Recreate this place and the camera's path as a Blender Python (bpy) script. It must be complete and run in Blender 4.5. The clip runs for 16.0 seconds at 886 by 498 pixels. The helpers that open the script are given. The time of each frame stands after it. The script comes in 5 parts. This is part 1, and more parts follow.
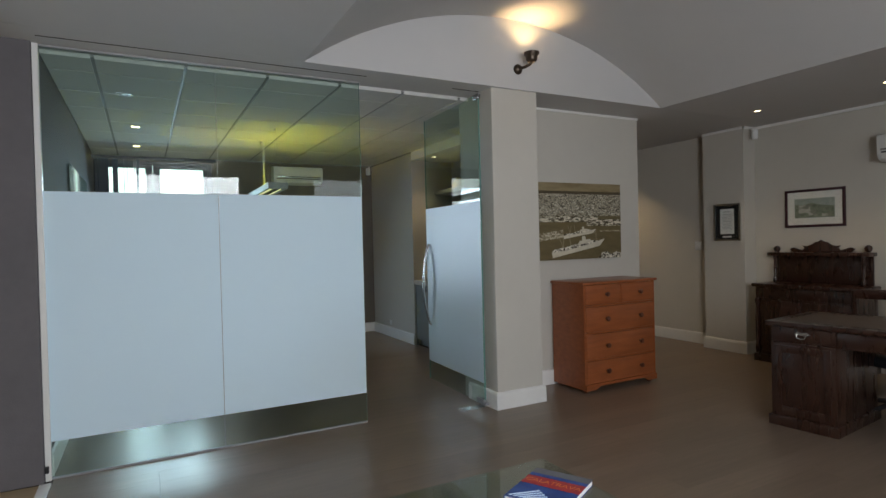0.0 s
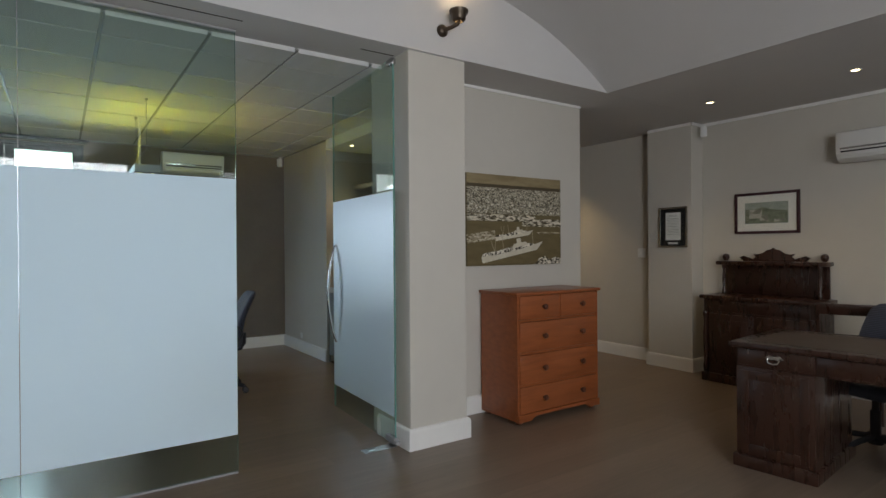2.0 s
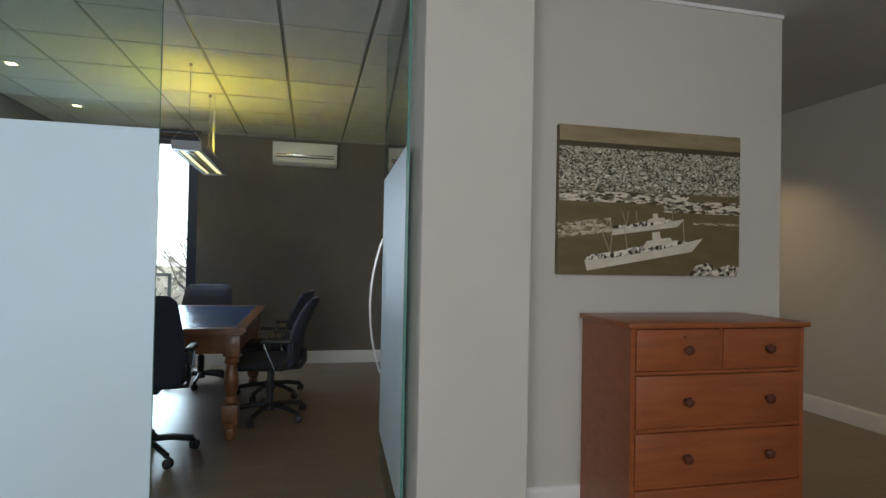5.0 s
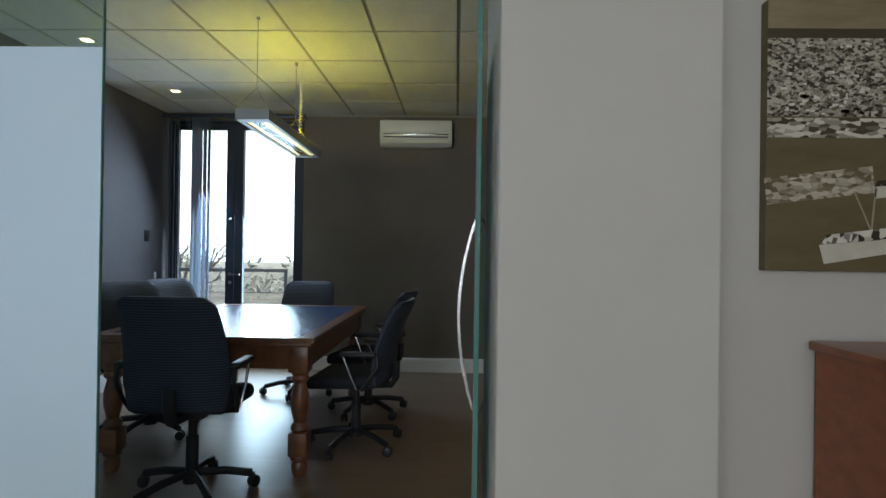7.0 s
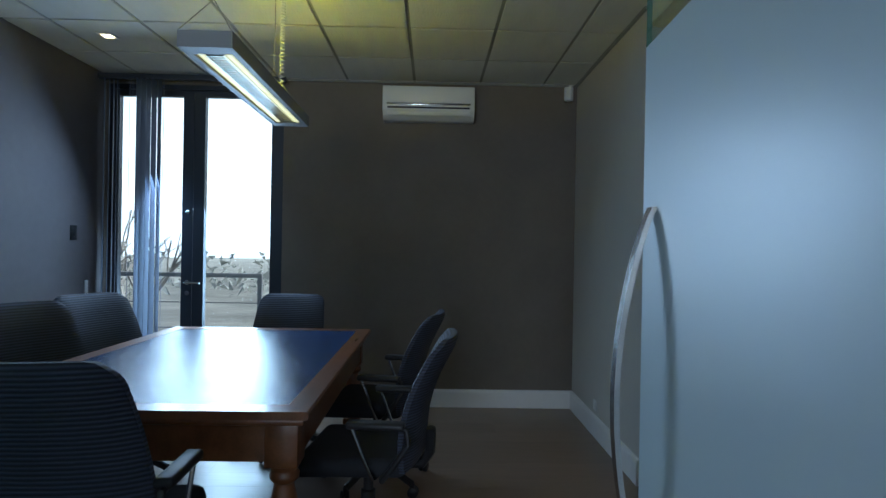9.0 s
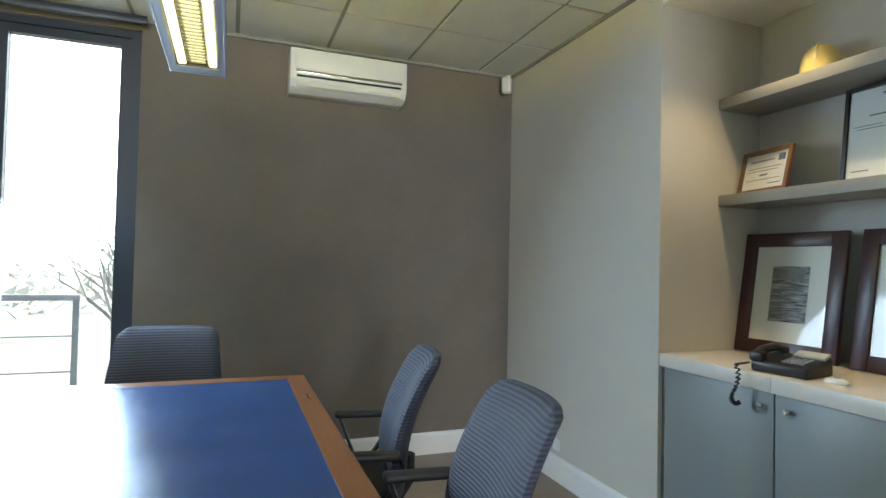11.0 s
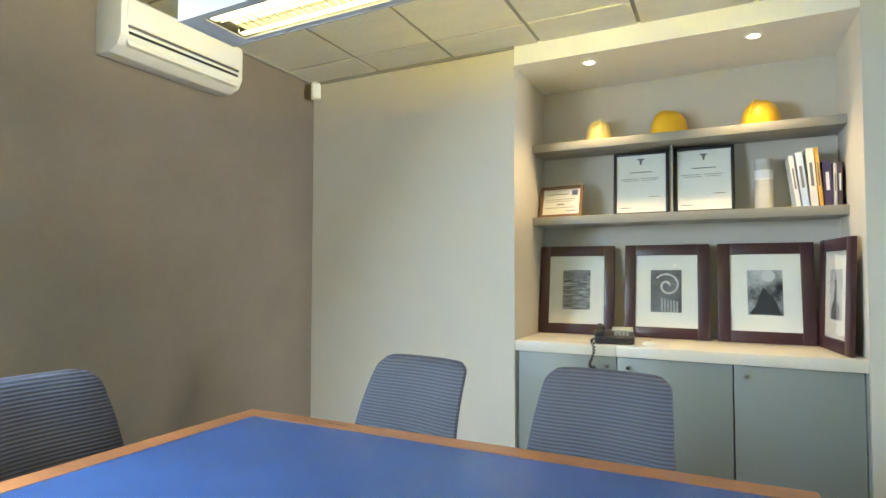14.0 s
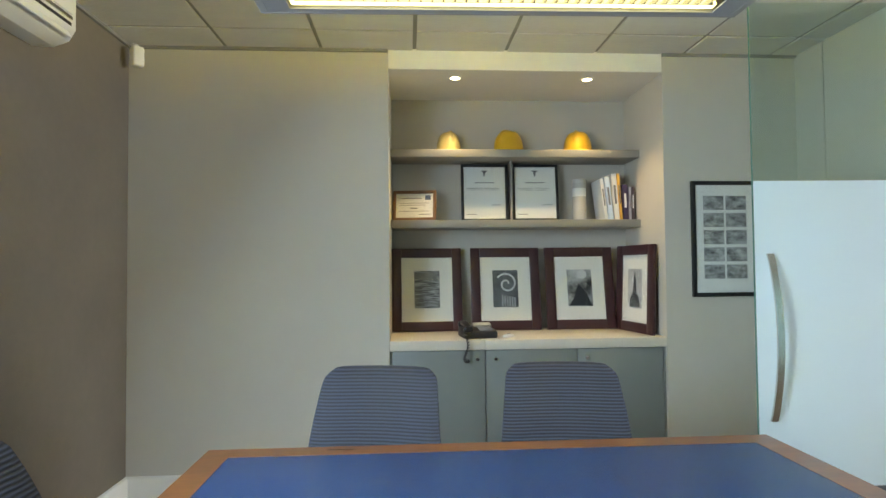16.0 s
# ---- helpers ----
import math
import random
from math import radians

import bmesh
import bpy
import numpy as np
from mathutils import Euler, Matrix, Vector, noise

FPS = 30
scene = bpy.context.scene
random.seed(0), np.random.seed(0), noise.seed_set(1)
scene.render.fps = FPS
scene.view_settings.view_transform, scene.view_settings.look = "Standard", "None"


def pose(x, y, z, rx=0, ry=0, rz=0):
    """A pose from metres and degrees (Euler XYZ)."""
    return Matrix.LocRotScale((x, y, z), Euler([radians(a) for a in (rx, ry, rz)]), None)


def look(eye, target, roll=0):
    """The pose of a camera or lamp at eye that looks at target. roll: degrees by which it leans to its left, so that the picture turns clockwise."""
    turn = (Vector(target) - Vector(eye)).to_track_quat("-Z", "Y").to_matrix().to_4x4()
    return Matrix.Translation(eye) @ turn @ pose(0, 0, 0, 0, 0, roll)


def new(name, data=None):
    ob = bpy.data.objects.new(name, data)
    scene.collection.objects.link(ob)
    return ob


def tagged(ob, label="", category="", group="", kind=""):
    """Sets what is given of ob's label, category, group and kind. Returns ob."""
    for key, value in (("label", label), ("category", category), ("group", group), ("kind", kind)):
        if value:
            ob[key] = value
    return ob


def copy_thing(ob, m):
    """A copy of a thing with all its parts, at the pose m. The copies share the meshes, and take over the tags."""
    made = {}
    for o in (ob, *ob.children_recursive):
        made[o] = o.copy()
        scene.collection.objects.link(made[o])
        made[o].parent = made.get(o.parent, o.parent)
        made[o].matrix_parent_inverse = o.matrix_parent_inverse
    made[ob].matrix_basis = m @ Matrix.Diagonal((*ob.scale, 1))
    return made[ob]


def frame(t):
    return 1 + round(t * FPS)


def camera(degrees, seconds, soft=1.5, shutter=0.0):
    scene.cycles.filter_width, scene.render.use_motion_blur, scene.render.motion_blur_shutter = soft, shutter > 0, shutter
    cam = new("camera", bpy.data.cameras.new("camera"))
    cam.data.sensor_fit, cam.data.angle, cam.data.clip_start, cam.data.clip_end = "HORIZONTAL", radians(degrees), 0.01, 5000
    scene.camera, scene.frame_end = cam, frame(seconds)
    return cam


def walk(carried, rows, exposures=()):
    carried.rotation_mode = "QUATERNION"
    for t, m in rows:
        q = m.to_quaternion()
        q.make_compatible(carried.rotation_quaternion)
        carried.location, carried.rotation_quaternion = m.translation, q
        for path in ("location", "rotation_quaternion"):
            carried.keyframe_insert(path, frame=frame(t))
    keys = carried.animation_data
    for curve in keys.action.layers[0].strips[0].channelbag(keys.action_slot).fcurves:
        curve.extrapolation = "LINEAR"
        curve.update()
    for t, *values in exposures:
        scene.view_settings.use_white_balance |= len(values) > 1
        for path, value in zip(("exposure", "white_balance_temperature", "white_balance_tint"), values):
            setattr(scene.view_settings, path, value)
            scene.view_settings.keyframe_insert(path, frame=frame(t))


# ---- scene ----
# ---- camera ----
cam = camera(76.6, 16.0)
PATH = [
    (0, (0.909, 1.075, 1.467), (1.851, 2.839, 1.442), -1.4),
    (0.5, (0.991, 1.301, 1.439), (1.983, 3.037, 1.418), -0.9),
    (1, (1.121, 1.5, 1.422), (2.201, 3.183, 1.417), -0.7),
    (1.5, (1.309, 1.667, 1.405), (2.44, 3.317, 1.402), -0.4),
    (2, (1.576, 1.79, 1.413), (2.705, 3.441, 1.408), -0.4),
    (2.5, (1.835, 1.931, 1.413), (2.945, 3.595, 1.411), -0.3),
    (3, (2.087, 2.052, 1.403), (3.147, 3.748, 1.405), -0.2),
    (3.5, (2.353, 2.177, 1.387), (3.304, 3.936, 1.398), 0.0),
    (4, (2.618, 2.345, 1.342), (3.406, 4.184, 1.363), 0.2),
    (4.2, (2.721, 2.433, 1.341), (3.446, 4.297, 1.364), 0.4),
    (6.3, (3.5, 3.531, 1.307), (3.608, 5.528, 1.332), 1.0),
    (6.5, (3.499, 3.623, 1.309), (3.572, 5.622, 1.327), 0.8),
    (7, (3.492, 3.902, 1.295), (3.446, 5.902, 1.306), 0.8),
    (7.5, (3.4, 4.181, 1.303), (3.322, 6.179, 1.314), 0.9),
    (8, (3.291, 4.483, 1.28), (3.212, 6.481, 1.294), 0.9),
    (8.5, (3.189, 4.806, 1.311), (3.128, 6.805, 1.315), 0.8),
    (9, (3.101, 5.172, 1.346), (3.141, 7.172, 1.345), 1.0),
    (9.2, (3.066, 5.319, 1.353), (3.171, 7.316, 1.346), 1.1),
    (11.3, (2.199, 6.26, 1.337), (3.047, 8.07, 1.408), 1.4),
    (11.5, (2.08, 6.304, 1.341), (3.033, 8.061, 1.414), 1.6),
    (12, (1.767, 6.456, 1.355), (2.955, 8.063, 1.434), 1.2),
    (12.5, (1.515, 6.599, 1.361), (2.897, 8.042, 1.445), 0.9),
    (13, (1.295, 6.783, 1.349), (2.825, 8.067, 1.444), 0.7),
    (13.5, (1.169, 6.979, 1.343), (2.835, 8.081, 1.438), 0.5),
    (14, (1.018, 7.221, 1.349), (2.807, 8.111, 1.43), 0.1),
    (14.5, (0.932, 7.431, 1.331), (2.812, 8.109, 1.415), -0.1),
    (15, (0.874, 7.658, 1.348), (2.831, 8.064, 1.417), -0.2),
    (15.5, (0.83, 7.953, 1.379), (2.825, 8.09, 1.44), -0.4),
    (16, (0.809, 8.249, 1.396), (2.805, 8.126, 1.457), -0.5),
]
EXPOSE = [
    (0.0, -1.1, 6650, 14), (4.0, -0.88, 6700, 14), (6.5, -1.15, 6450, 13), (7.2, -1.25, 6300, 12), (8.0, -1.65, 5950, 12), (8.5, -1.6, 5450, 9),
    (9.2, -1.3, 5450, 11), (11.3, 0.7, 6500, 13), (12.2, 1.15, 6650, 13), (13.0, 1.4, 6950, 13), (14.5, 1.2, 7200, 13), (16.0, 0.65, 7200, 13),
]
walk(cam, [(t, look(eye, target, roll)) for t, eye, target, roll in PATH], EXPOSE)

# ---- plan ----
RX0, RX1 = 0.335, 4.32          # meeting room: side walls
RY0, RY1 = 5.45, 9.95          # glass front, dark window wall
CEIL = 2.77
NX, NY0, NY1 = 4.98, 6.60, 8.37  # niche: back, ends
LX1, LY0 = 7.62, -0.6          # lobby: far side wall, window wall
LX0 = -2.6
WT = 0.15

# ---- world and light ----
world = bpy.data.worlds.new("sky")
scene.world = world
world.use_nodes = True
wn = world.node_tree
sky = wn.nodes.new("ShaderNodeTexSky")
sky.sky_type, sky.sun_disc = "NISHITA", False
sky.sun_elevation, sky.sun_rotation = radians(37), radians(90)
sky.dust_density = 3.0
wn.links.new(sky.outputs[0], wn.nodes["Background"].inputs[0])
wn.nodes["Background"].inputs[1].default_value = 0.15


def lamp(name, kind, energy, m, color=(1, 1, 1), size=0.1, size_y=None, spot=None, blend=0.5):
    d = bpy.data.lights.new(name, kind)
    d.energy, d.color = energy, color
    if kind == "AREA":
        d.size = size
        if size_y:
            d.shape, d.size_y = "RECTANGLE", size_y
    elif kind == "SUN":
        d.angle = radians(size)
    else:
        d.shadow_soft_size = size
        if spot:
            d.spot_size, d.spot_blend = radians(spot), blend
    ob = new(name, d)
    ob.matrix_world = m
    return ob


lamp("sun", "SUN", 5.0, look((0, 0, 0), (-0.8, -0.02, -0.6)), (1, 0.95, 0.87), 0.5)
# daylight in the glazed openings
lamp("window_daylight", "AREA", 150, look((1.22, RY1 + 0.22, 1.45), (1.75, 0, -6.0)), (0.58, 0.79, 1.0), 0.95, 2.3).data.spread = radians(162)
for x, power in ((1.6, 355), (4.6, 60)):
    lamp("lobby_window_daylight", "AREA", power, look((x, LY0 - 0.08, 1.75), (x, 9, 1.2)), (0.86, 0.93, 1.0), 1.7, 1.9)


# ---- materials ----
def material(name, color, rough=0.6, metal=0.0, spec=0.5, vary=0.0, scale=6.0, bump=0.0, bscale=60.0, stretch=None,
             color2=None, coat=0.0, random_tint=0.0, fine=0.0):
    """Principled surface: base colour varied at two scales, fine relief."""
    m = bpy.data.materials.new(name)
    m.use_nodes = True
    nt = m.node_tree
    p = nt.nodes["Principled BSDF"]
    p.inputs["Base Color"].default_value = (*color, 1)
    p.inputs["Roughness"].default_value = rough
    p.inputs["Metallic"].default_value = metal
    p.inputs["Specular IOR Level"].default_value = spec
    p.inputs["Coat Weight"].default_value = coat
    p.inputs["Coat Roughness"].default_value = 0.15
    if not (vary or bump or random_tint or color2):
        return m
    tc = nt.nodes.new("ShaderNodeTexCoord")
    mp = nt.nodes.new("ShaderNodeMapping")
    nt.links.new(tc.outputs["Object"], mp.inputs[0])
    if stretch:
        mp.inputs["Scale"].default_value = stretch
    if vary or color2 or random_tint:
        n1 = nt.nodes.new("ShaderNodeTexNoise")
        n1.inputs["Scale"].default_value, n1.inputs["Detail"].default_value = scale, 6
        nt.links.new(mp.outputs[0], n1.inputs[0])
        n2 = nt.nodes.new("ShaderNodeTexNoise")
        n2.inputs["Scale"].default_value, n2.inputs["Detail"].default_value = scale * 7, 4
        nt.links.new(mp.outputs[0], n2.inputs[0])
        if random_tint:
            oi = nt.nodes.new("ShaderNodeObjectInfo")
            off = nt.nodes.new("ShaderNodeVectorMath")
            off.operation = "MULTIPLY_ADD"
            off.inputs[1].default_value = (1, 1, 1)
            comb = nt.nodes.new("ShaderNodeCombineXYZ")
            mul = nt.nodes.new("ShaderNodeMath")
            mul.operation = "MULTIPLY"
            mul.inputs[1].default_value = 37.0
            nt.links.new(oi.outputs["Random"], mul.inputs[0])
            for k in range(3):
                nt.links.new(mul.outputs[0], comb.inputs[k])
            nt.links.new(mp.outputs[0], off.inputs[0])
            nt.links.new(comb.outputs[0], off.inputs[2])
            nt.links.new(off.outputs[0], n1.inputs[0])
            nt.links.new(off.outputs[0], n2.inputs[0])
        add = nt.nodes.new("ShaderNodeMath")
        add.operation = "MULTIPLY_ADD"
        add.inputs[1].default_value = 0.4 + fine
        nt.links.new(n2.outputs[0], add.inputs[0])
        nt.links.new(n1.outputs[0], add.inputs[2])
        ramp = nt.nodes.new("ShaderNodeMapRange")
        ramp.inputs["From Min"].default_value, ramp.inputs["From Max"].default_value = 0.45 + fine * 0.4, 0.95 + fine * 0.6
        nt.links.new(add.outputs[0], ramp.inputs[0])
        mix = nt.nodes.new("ShaderNodeMix")
        mix.data_type = "RGBA"
        lo = tuple(c * (1 - vary) for c in color)
        hi = color2 or tuple(min(1, c * (1 + vary)) for c in color)
        mix.inputs[6].default_value, mix.inputs[7].default_value = (*lo, 1), (*hi, 1)
        nt.links.new(ramp.outputs[0], mix.inputs[0])
        out = mix.outputs[2]
        if random_tint:
            hsv = nt.nodes.new("ShaderNodeHueSaturation")
            mr = nt.nodes.new("ShaderNodeMapRange")
            mr.inputs["To Min"].default_value, mr.inputs["To Max"].default_value = 1 - random_tint, 1 + random_tint
            nt.links.new(oi.outputs["Random"], mr.inputs[0])
            nt.links.new(mr.outputs[0], hsv.inputs["Value"])
            nt.links.new(out, hsv.inputs["Color"])
            out = hsv.outputs[0]
        nt.links.new(out, p.inputs["Base Color"])
        rr = nt.nodes.new("ShaderNodeMapRange")
        rr.inputs["To Min"].default_value, rr.inputs["To Max"].default_value = max(0.02, rough - 0.06), min(1, rough + 0.06)
        nt.links.new(n1.outputs[0], rr.inputs[0])
        nt.links.new(rr.outputs[0], p.inputs["Roughness"])
    if bump:
        nb = nt.nodes.new("ShaderNodeTexNoise")
        nb.inputs["Scale"].default_value, nb.inputs["Detail"].default_value = bscale, 4
        nt.links.new(mp.outputs[0], nb.inputs[0])
        b = nt.nodes.new("ShaderNodeBump")
        b.inputs["Strength"].default_value, b.inputs["Distance"].default_value = bump, 0.004
        nt.links.new(nb.outputs[0], b.inputs["Height"])
        nt.links.new(b.outputs[0], p.inputs["Normal"])
    return m


def glass(name, color=(0.93, 0.97, 0.95), rough=0.0, film=0.035):
    """Thin pane: clear, with a mirror film that grows towards grazing."""
    m = bpy.data.materials.new(name)
    m.use_nodes = True
    nt = m.node_tree
    nt.nodes.remove(nt.nodes["Principled BSDF"])
    t, g, f, x, pw, mr = (nt.nodes.new(k) for k in ("ShaderNodeBsdfTransparent", "ShaderNodeBsdfGlossy", "ShaderNodeLayerWeight", "ShaderNodeMixShader", "ShaderNodeMath", "ShaderNodeMapRange"))
    t.inputs[0].default_value = (*color, 1)
    g.inputs["Roughness"].default_value = rough
    f.inputs[0].default_value = 0.5
    pw.operation, pw.inputs[1].default_value = "POWER", 4.0
    mr.inputs["To Min"].default_value, mr.inputs["To Max"].default_value = film, 0.9
    nt.links.new(f.outputs["Facing"], pw.inputs[0])
    nt.links.new(pw.outputs[0], mr.inputs[0])
    nt.links.new(mr.outputs[0], x.inputs[0])
    nt.links.new(t.outputs[0], x.inputs[1])
    nt.links.new(g.outputs[0], x.inputs[2])
    nt.links.new(x.outputs[0], nt.nodes["Material Output"].inputs[0])
    return m


def frosted(name):
    """Etched film on glass: scatters light through and back, faint sheen."""
    m = bpy.data.materials.new(name)
    m.use_nodes = True
    nt = m.node_tree
    nt.nodes.remove(nt.nodes["Principled BSDF"])
    d, t, g, x, y, f = (nt.nodes.new(k) for k in ("ShaderNodeBsdfDiffuse", "ShaderNodeBsdfTranslucent", "ShaderNodeBsdfGlossy",
                                               "ShaderNodeMixShader", "ShaderNodeMixShader", "ShaderNodeLayerWeight"))
    no = nt.nodes.new("ShaderNodeTexNoise")
    no.inputs["Scale"].default_value = 2.5
    tc = nt.nodes.new("ShaderNodeTexCoord")
    nt.links.new(tc.outputs["Object"], no.inputs[0])
    mr = nt.nodes.new("ShaderNodeMapRange")
    mr.inputs["To Min"].default_value, mr.inputs["To Max"].default_value = 0.19, 0.25
    nt.links.new(no.outputs[0], mr.inputs[0])
    d.inputs[0].default_value = (0.76, 0.92, 1.0, 1)
    t.inputs[0].default_value = (0.72, 0.90, 1.0, 1)
    g.inputs["Roughness"].default_value = 0.35
    f.inputs[0].default_value = 0.12
    nt.links.new(mr.outputs[0], x.inputs[0])
    nt.links.new(d.outputs[0], x.inputs[1])
    nt.links.new(t.outputs[0], x.inputs[2])
    nt.links.new(f.outputs["Facing"], y.inputs[0])
    nt.links.new(x.outputs[0], y.inputs[1])
    nt.links.new(g.outputs[0], y.inputs[2])
    nt.links.new(y.outputs[0], nt.nodes["Material Output"].inputs[0])
    return m


def emitter(name, color, strength):
    m = bpy.data.materials.new(name)
    m.use_nodes = True
    p = m.node_tree.nodes["Principled BSDF"]
    p.inputs["Base Color"].default_value = (0.9, 0.9, 0.88, 1)
    p.inputs["Emission Color"].default_value = (*color, 1)
    p.inputs["Emission Strength"].default_value = strength
    return m


M_WALL = material("warm_white_wall_paint", (0.56, 0.53, 0.465), 0.75, vary=0.03, scale=1.2, bump=0.10, bscale=140)
M_DARK = material("taupe_wall_paint", (0.172, 0.146, 0.116), 0.8, vary=0.09, scale=3.0, bump=0.2, bscale=90)
M_SLATE = material("slate_brown_wall_paint", (0.135, 0.125, 0.13), 0.8, vary=0.10, scale=2.2, bump=0.2, bscale=90)
M_WHITE = material("white_gloss_trim_paint", (0.80, 0.79, 0.75), 0.4, vary=0.03, scale=3)
M_CEIL = material("matt_white_ceiling_paint", (0.58, 0.57, 0.555), 0.9, vary=0.02, scale=1.0, bump=0.05)
M_TILE = material("mineral_fibre_ceiling_tile", (0.63, 0.63, 0.605), 0.95, vary=0.05, scale=9, bump=0.9, bscale=95, stretch=(1, 0.25, 1))
# white grid steel; shade of the grooves between tiles is put into its colour
M_GRID = material("shade_darkened_ceiling_grid", (0.25, 0.25, 0.235), 0.6)
M_FLOOR = material("greyed_oak_laminate", (0.200, 0.145, 0.104), 0.32, vary=0.15, scale=1.6, stretch=(0.35, 5.0, 1), bump=0.015, bscale=60, random_tint=0.07, fine=0.3)
M_TAN = material("tan_floor", (0.42, 0.31, 0.18), 0.5, vary=0.15, scale=3)
M_GROUT = material("dark_joint", (0.06, 0.05, 0.04), 0.8)
M_MAHOG = material("polished_red_mahogany", (0.036, 0.014, 0.008), 0.28, vary=0.2, scale=4, stretch=(6, 6, 1), coat=0.3)
M_TABLE = material("varnished_red_brown_timber", (0.215, 0.082, 0.030), 0.30, vary=0.28, scale=3, stretch=(5, 0.8, 5), coat=0.3)
M_PINE = material("orange_brown_satin_pine", (0.29, 0.082, 0.025), 0.36, vary=0.22, scale=3, stretch=(1, 5, 9), coat=0.2)
M_PINE_D = material("dark_turned_wood_knob", (0.10, 0.035, 0.02), 0.3, vary=0.2)
M_LEATHER = material("blue_leather_inset", (0.020, 0.052, 0.150), 0.24, vary=0.16, scale=3, bump=0.25, bscale=220, spec=0.4)
M_FABRIC = material("black_plastic_base", (0.018, 0.018, 0.020), 0.5)
M_STEEL = material("brushed_stainless_steel", (0.60, 0.59, 0.57), 0.25, metal=1.0, vary=0.05, scale=20)
M_CHROME = material("dull_chrome", (0.50, 0.50, 0.50), 0.18, metal=1.0)
M_GREY = material("grey_green_cupboard_lacquer", (0.215, 0.235, 0.228), 0.42, vary=0.03, scale=2)
M_SHELF = material("grey_shelf_lacquer", (0.27, 0.265, 0.235), 0.5, vary=0.04, scale=3)
M_COUNTER = material("cream_counter_laminate", (0.66, 0.61, 0.53), 0.35, vary=0.05, scale=8)
M_FRAME_R = material("dark_plum_wood_frame", (0.045, 0.016, 0.020), 0.35, vary=0.2, scale=6)
M_BLACK = material("black_satin_frame", (0.014, 0.014, 0.015), 0.4)
M_BROWN_F = material("brown_wood_frame", (0.20, 0.10, 0.045), 0.4, vary=0.2, scale=8)
M_PAPER = material("off_white_paper", (0.80, 0.80, 0.78), 0.7, vary=0.02)
M_MAT = material("cream_mount_board", (0.80, 0.78, 0.73), 0.8)
M_INK = material("grey_ink", (0.16, 0.16, 0.17), 0.8)
M_PLASTIC = material("white_plastic", (0.74, 0.74, 0.71), 0.4, vary=0.02)
M_PLGREY = material("grey_plastic", (0.30, 0.30, 0.30), 0.45)
M_ALU = material("dark_anodised_aluminium", (0.035, 0.042, 0.055), 0.4, metal=0.3)
M_BLIND = material("blue_grey_blind_fabric", (0.16, 0.20, 0.28), 0.8, vary=0.05, scale=8)
M_GLASS = glass("clear_glass")
M_GLASS_G = glass("green_tinted_glass", (0.84, 0.92, 0.88))
M_EDGE = material("green_glass_edge", (0.10, 0.24, 0.20), 0.15)
M_FROST = frosted("frosted_film")
M_TUBE = emitter("fluorescent_tube", (1.0, 0.92, 0.38), 2.4)
M_GLOW = emitter("uplight_tube", (1.0, 0.80, 0.0), 190.0)
M_HALO = emitter("halogen_lens", (1.0, 0.78, 0.42), 18.0)
M_YELLOW = material("yellow_hard_hat_plastic", (0.78, 0.46, 0.03), 0.32, vary=0.06, scale=9)
M_CREAM_Y = material("faded_yellow_hard_hat_plastic", (0.80, 0.62, 0.22), 0.35, vary=0.06, scale=9)


# ---- mesh tools ----
def add_box(bm, x0, x1, y0, y1, z0, z1, m=None):
    v = [bm.verts.new((x, y, z)) for x in (x0, x1) for y in (y0, y1) for z in (z0, z1)]
    if m is not None:
        for q in v:
            q.co = m @ q.co
    for f in ((0, 1, 3, 2), (4, 6, 7, 5), (0, 4, 5, 1), (2, 3, 7, 6), (0, 2, 6, 4), (1, 5, 7, 3)):
        bm.faces.new([v[i] for i in f])
    return v


def box(x0, x1, y0, y1, z0, z1, bevel=0.0, seg=2):
    bm = bmesh.new()
    add_box(bm, x0, x1, y0, y1, z0, z1)
    if bevel:
        bmesh.ops.bevel(bm, geom=list(bm.edges), offset=bevel, segments=seg, profile=0.5, affect="EDGES")
    return bm


def join(*bms):
    out = bmesh.new()
    for b in bms:
        me = bpy.data.meshes.new("tmp")
        b.to_mesh(me)
        out.from_mesh(me)
        bpy.data.meshes.remove(me)
        b.free()
    return out


def moved(bm, m):
    bmesh.ops.transform(bm, matrix=m, verts=list(bm.verts))
    return bm


def lathe(profile, seg=20, m=None, cap=True):
    """Turned shape round z from (radius, height) pairs."""
    bm = bmesh.new()
    rings = []
    for r, z in profile:
        rings.append([bm.verts.new((r * math.cos(2 * math.pi * k / seg), r * math.sin(2 * math.pi * k / seg), z)) for k in range(seg)])
    for a, b in zip(rings, rings[1:]):
        for k in range(seg):
            bm.faces.new((a[k], a[(k + 1) % seg], b[(k + 1) % seg], b[k]))
    if cap:
        bm.faces.new(rings[0][::-1])
        bm.faces.new(rings[-1])
    if m is not None:
        moved(bm, m)
    return bm


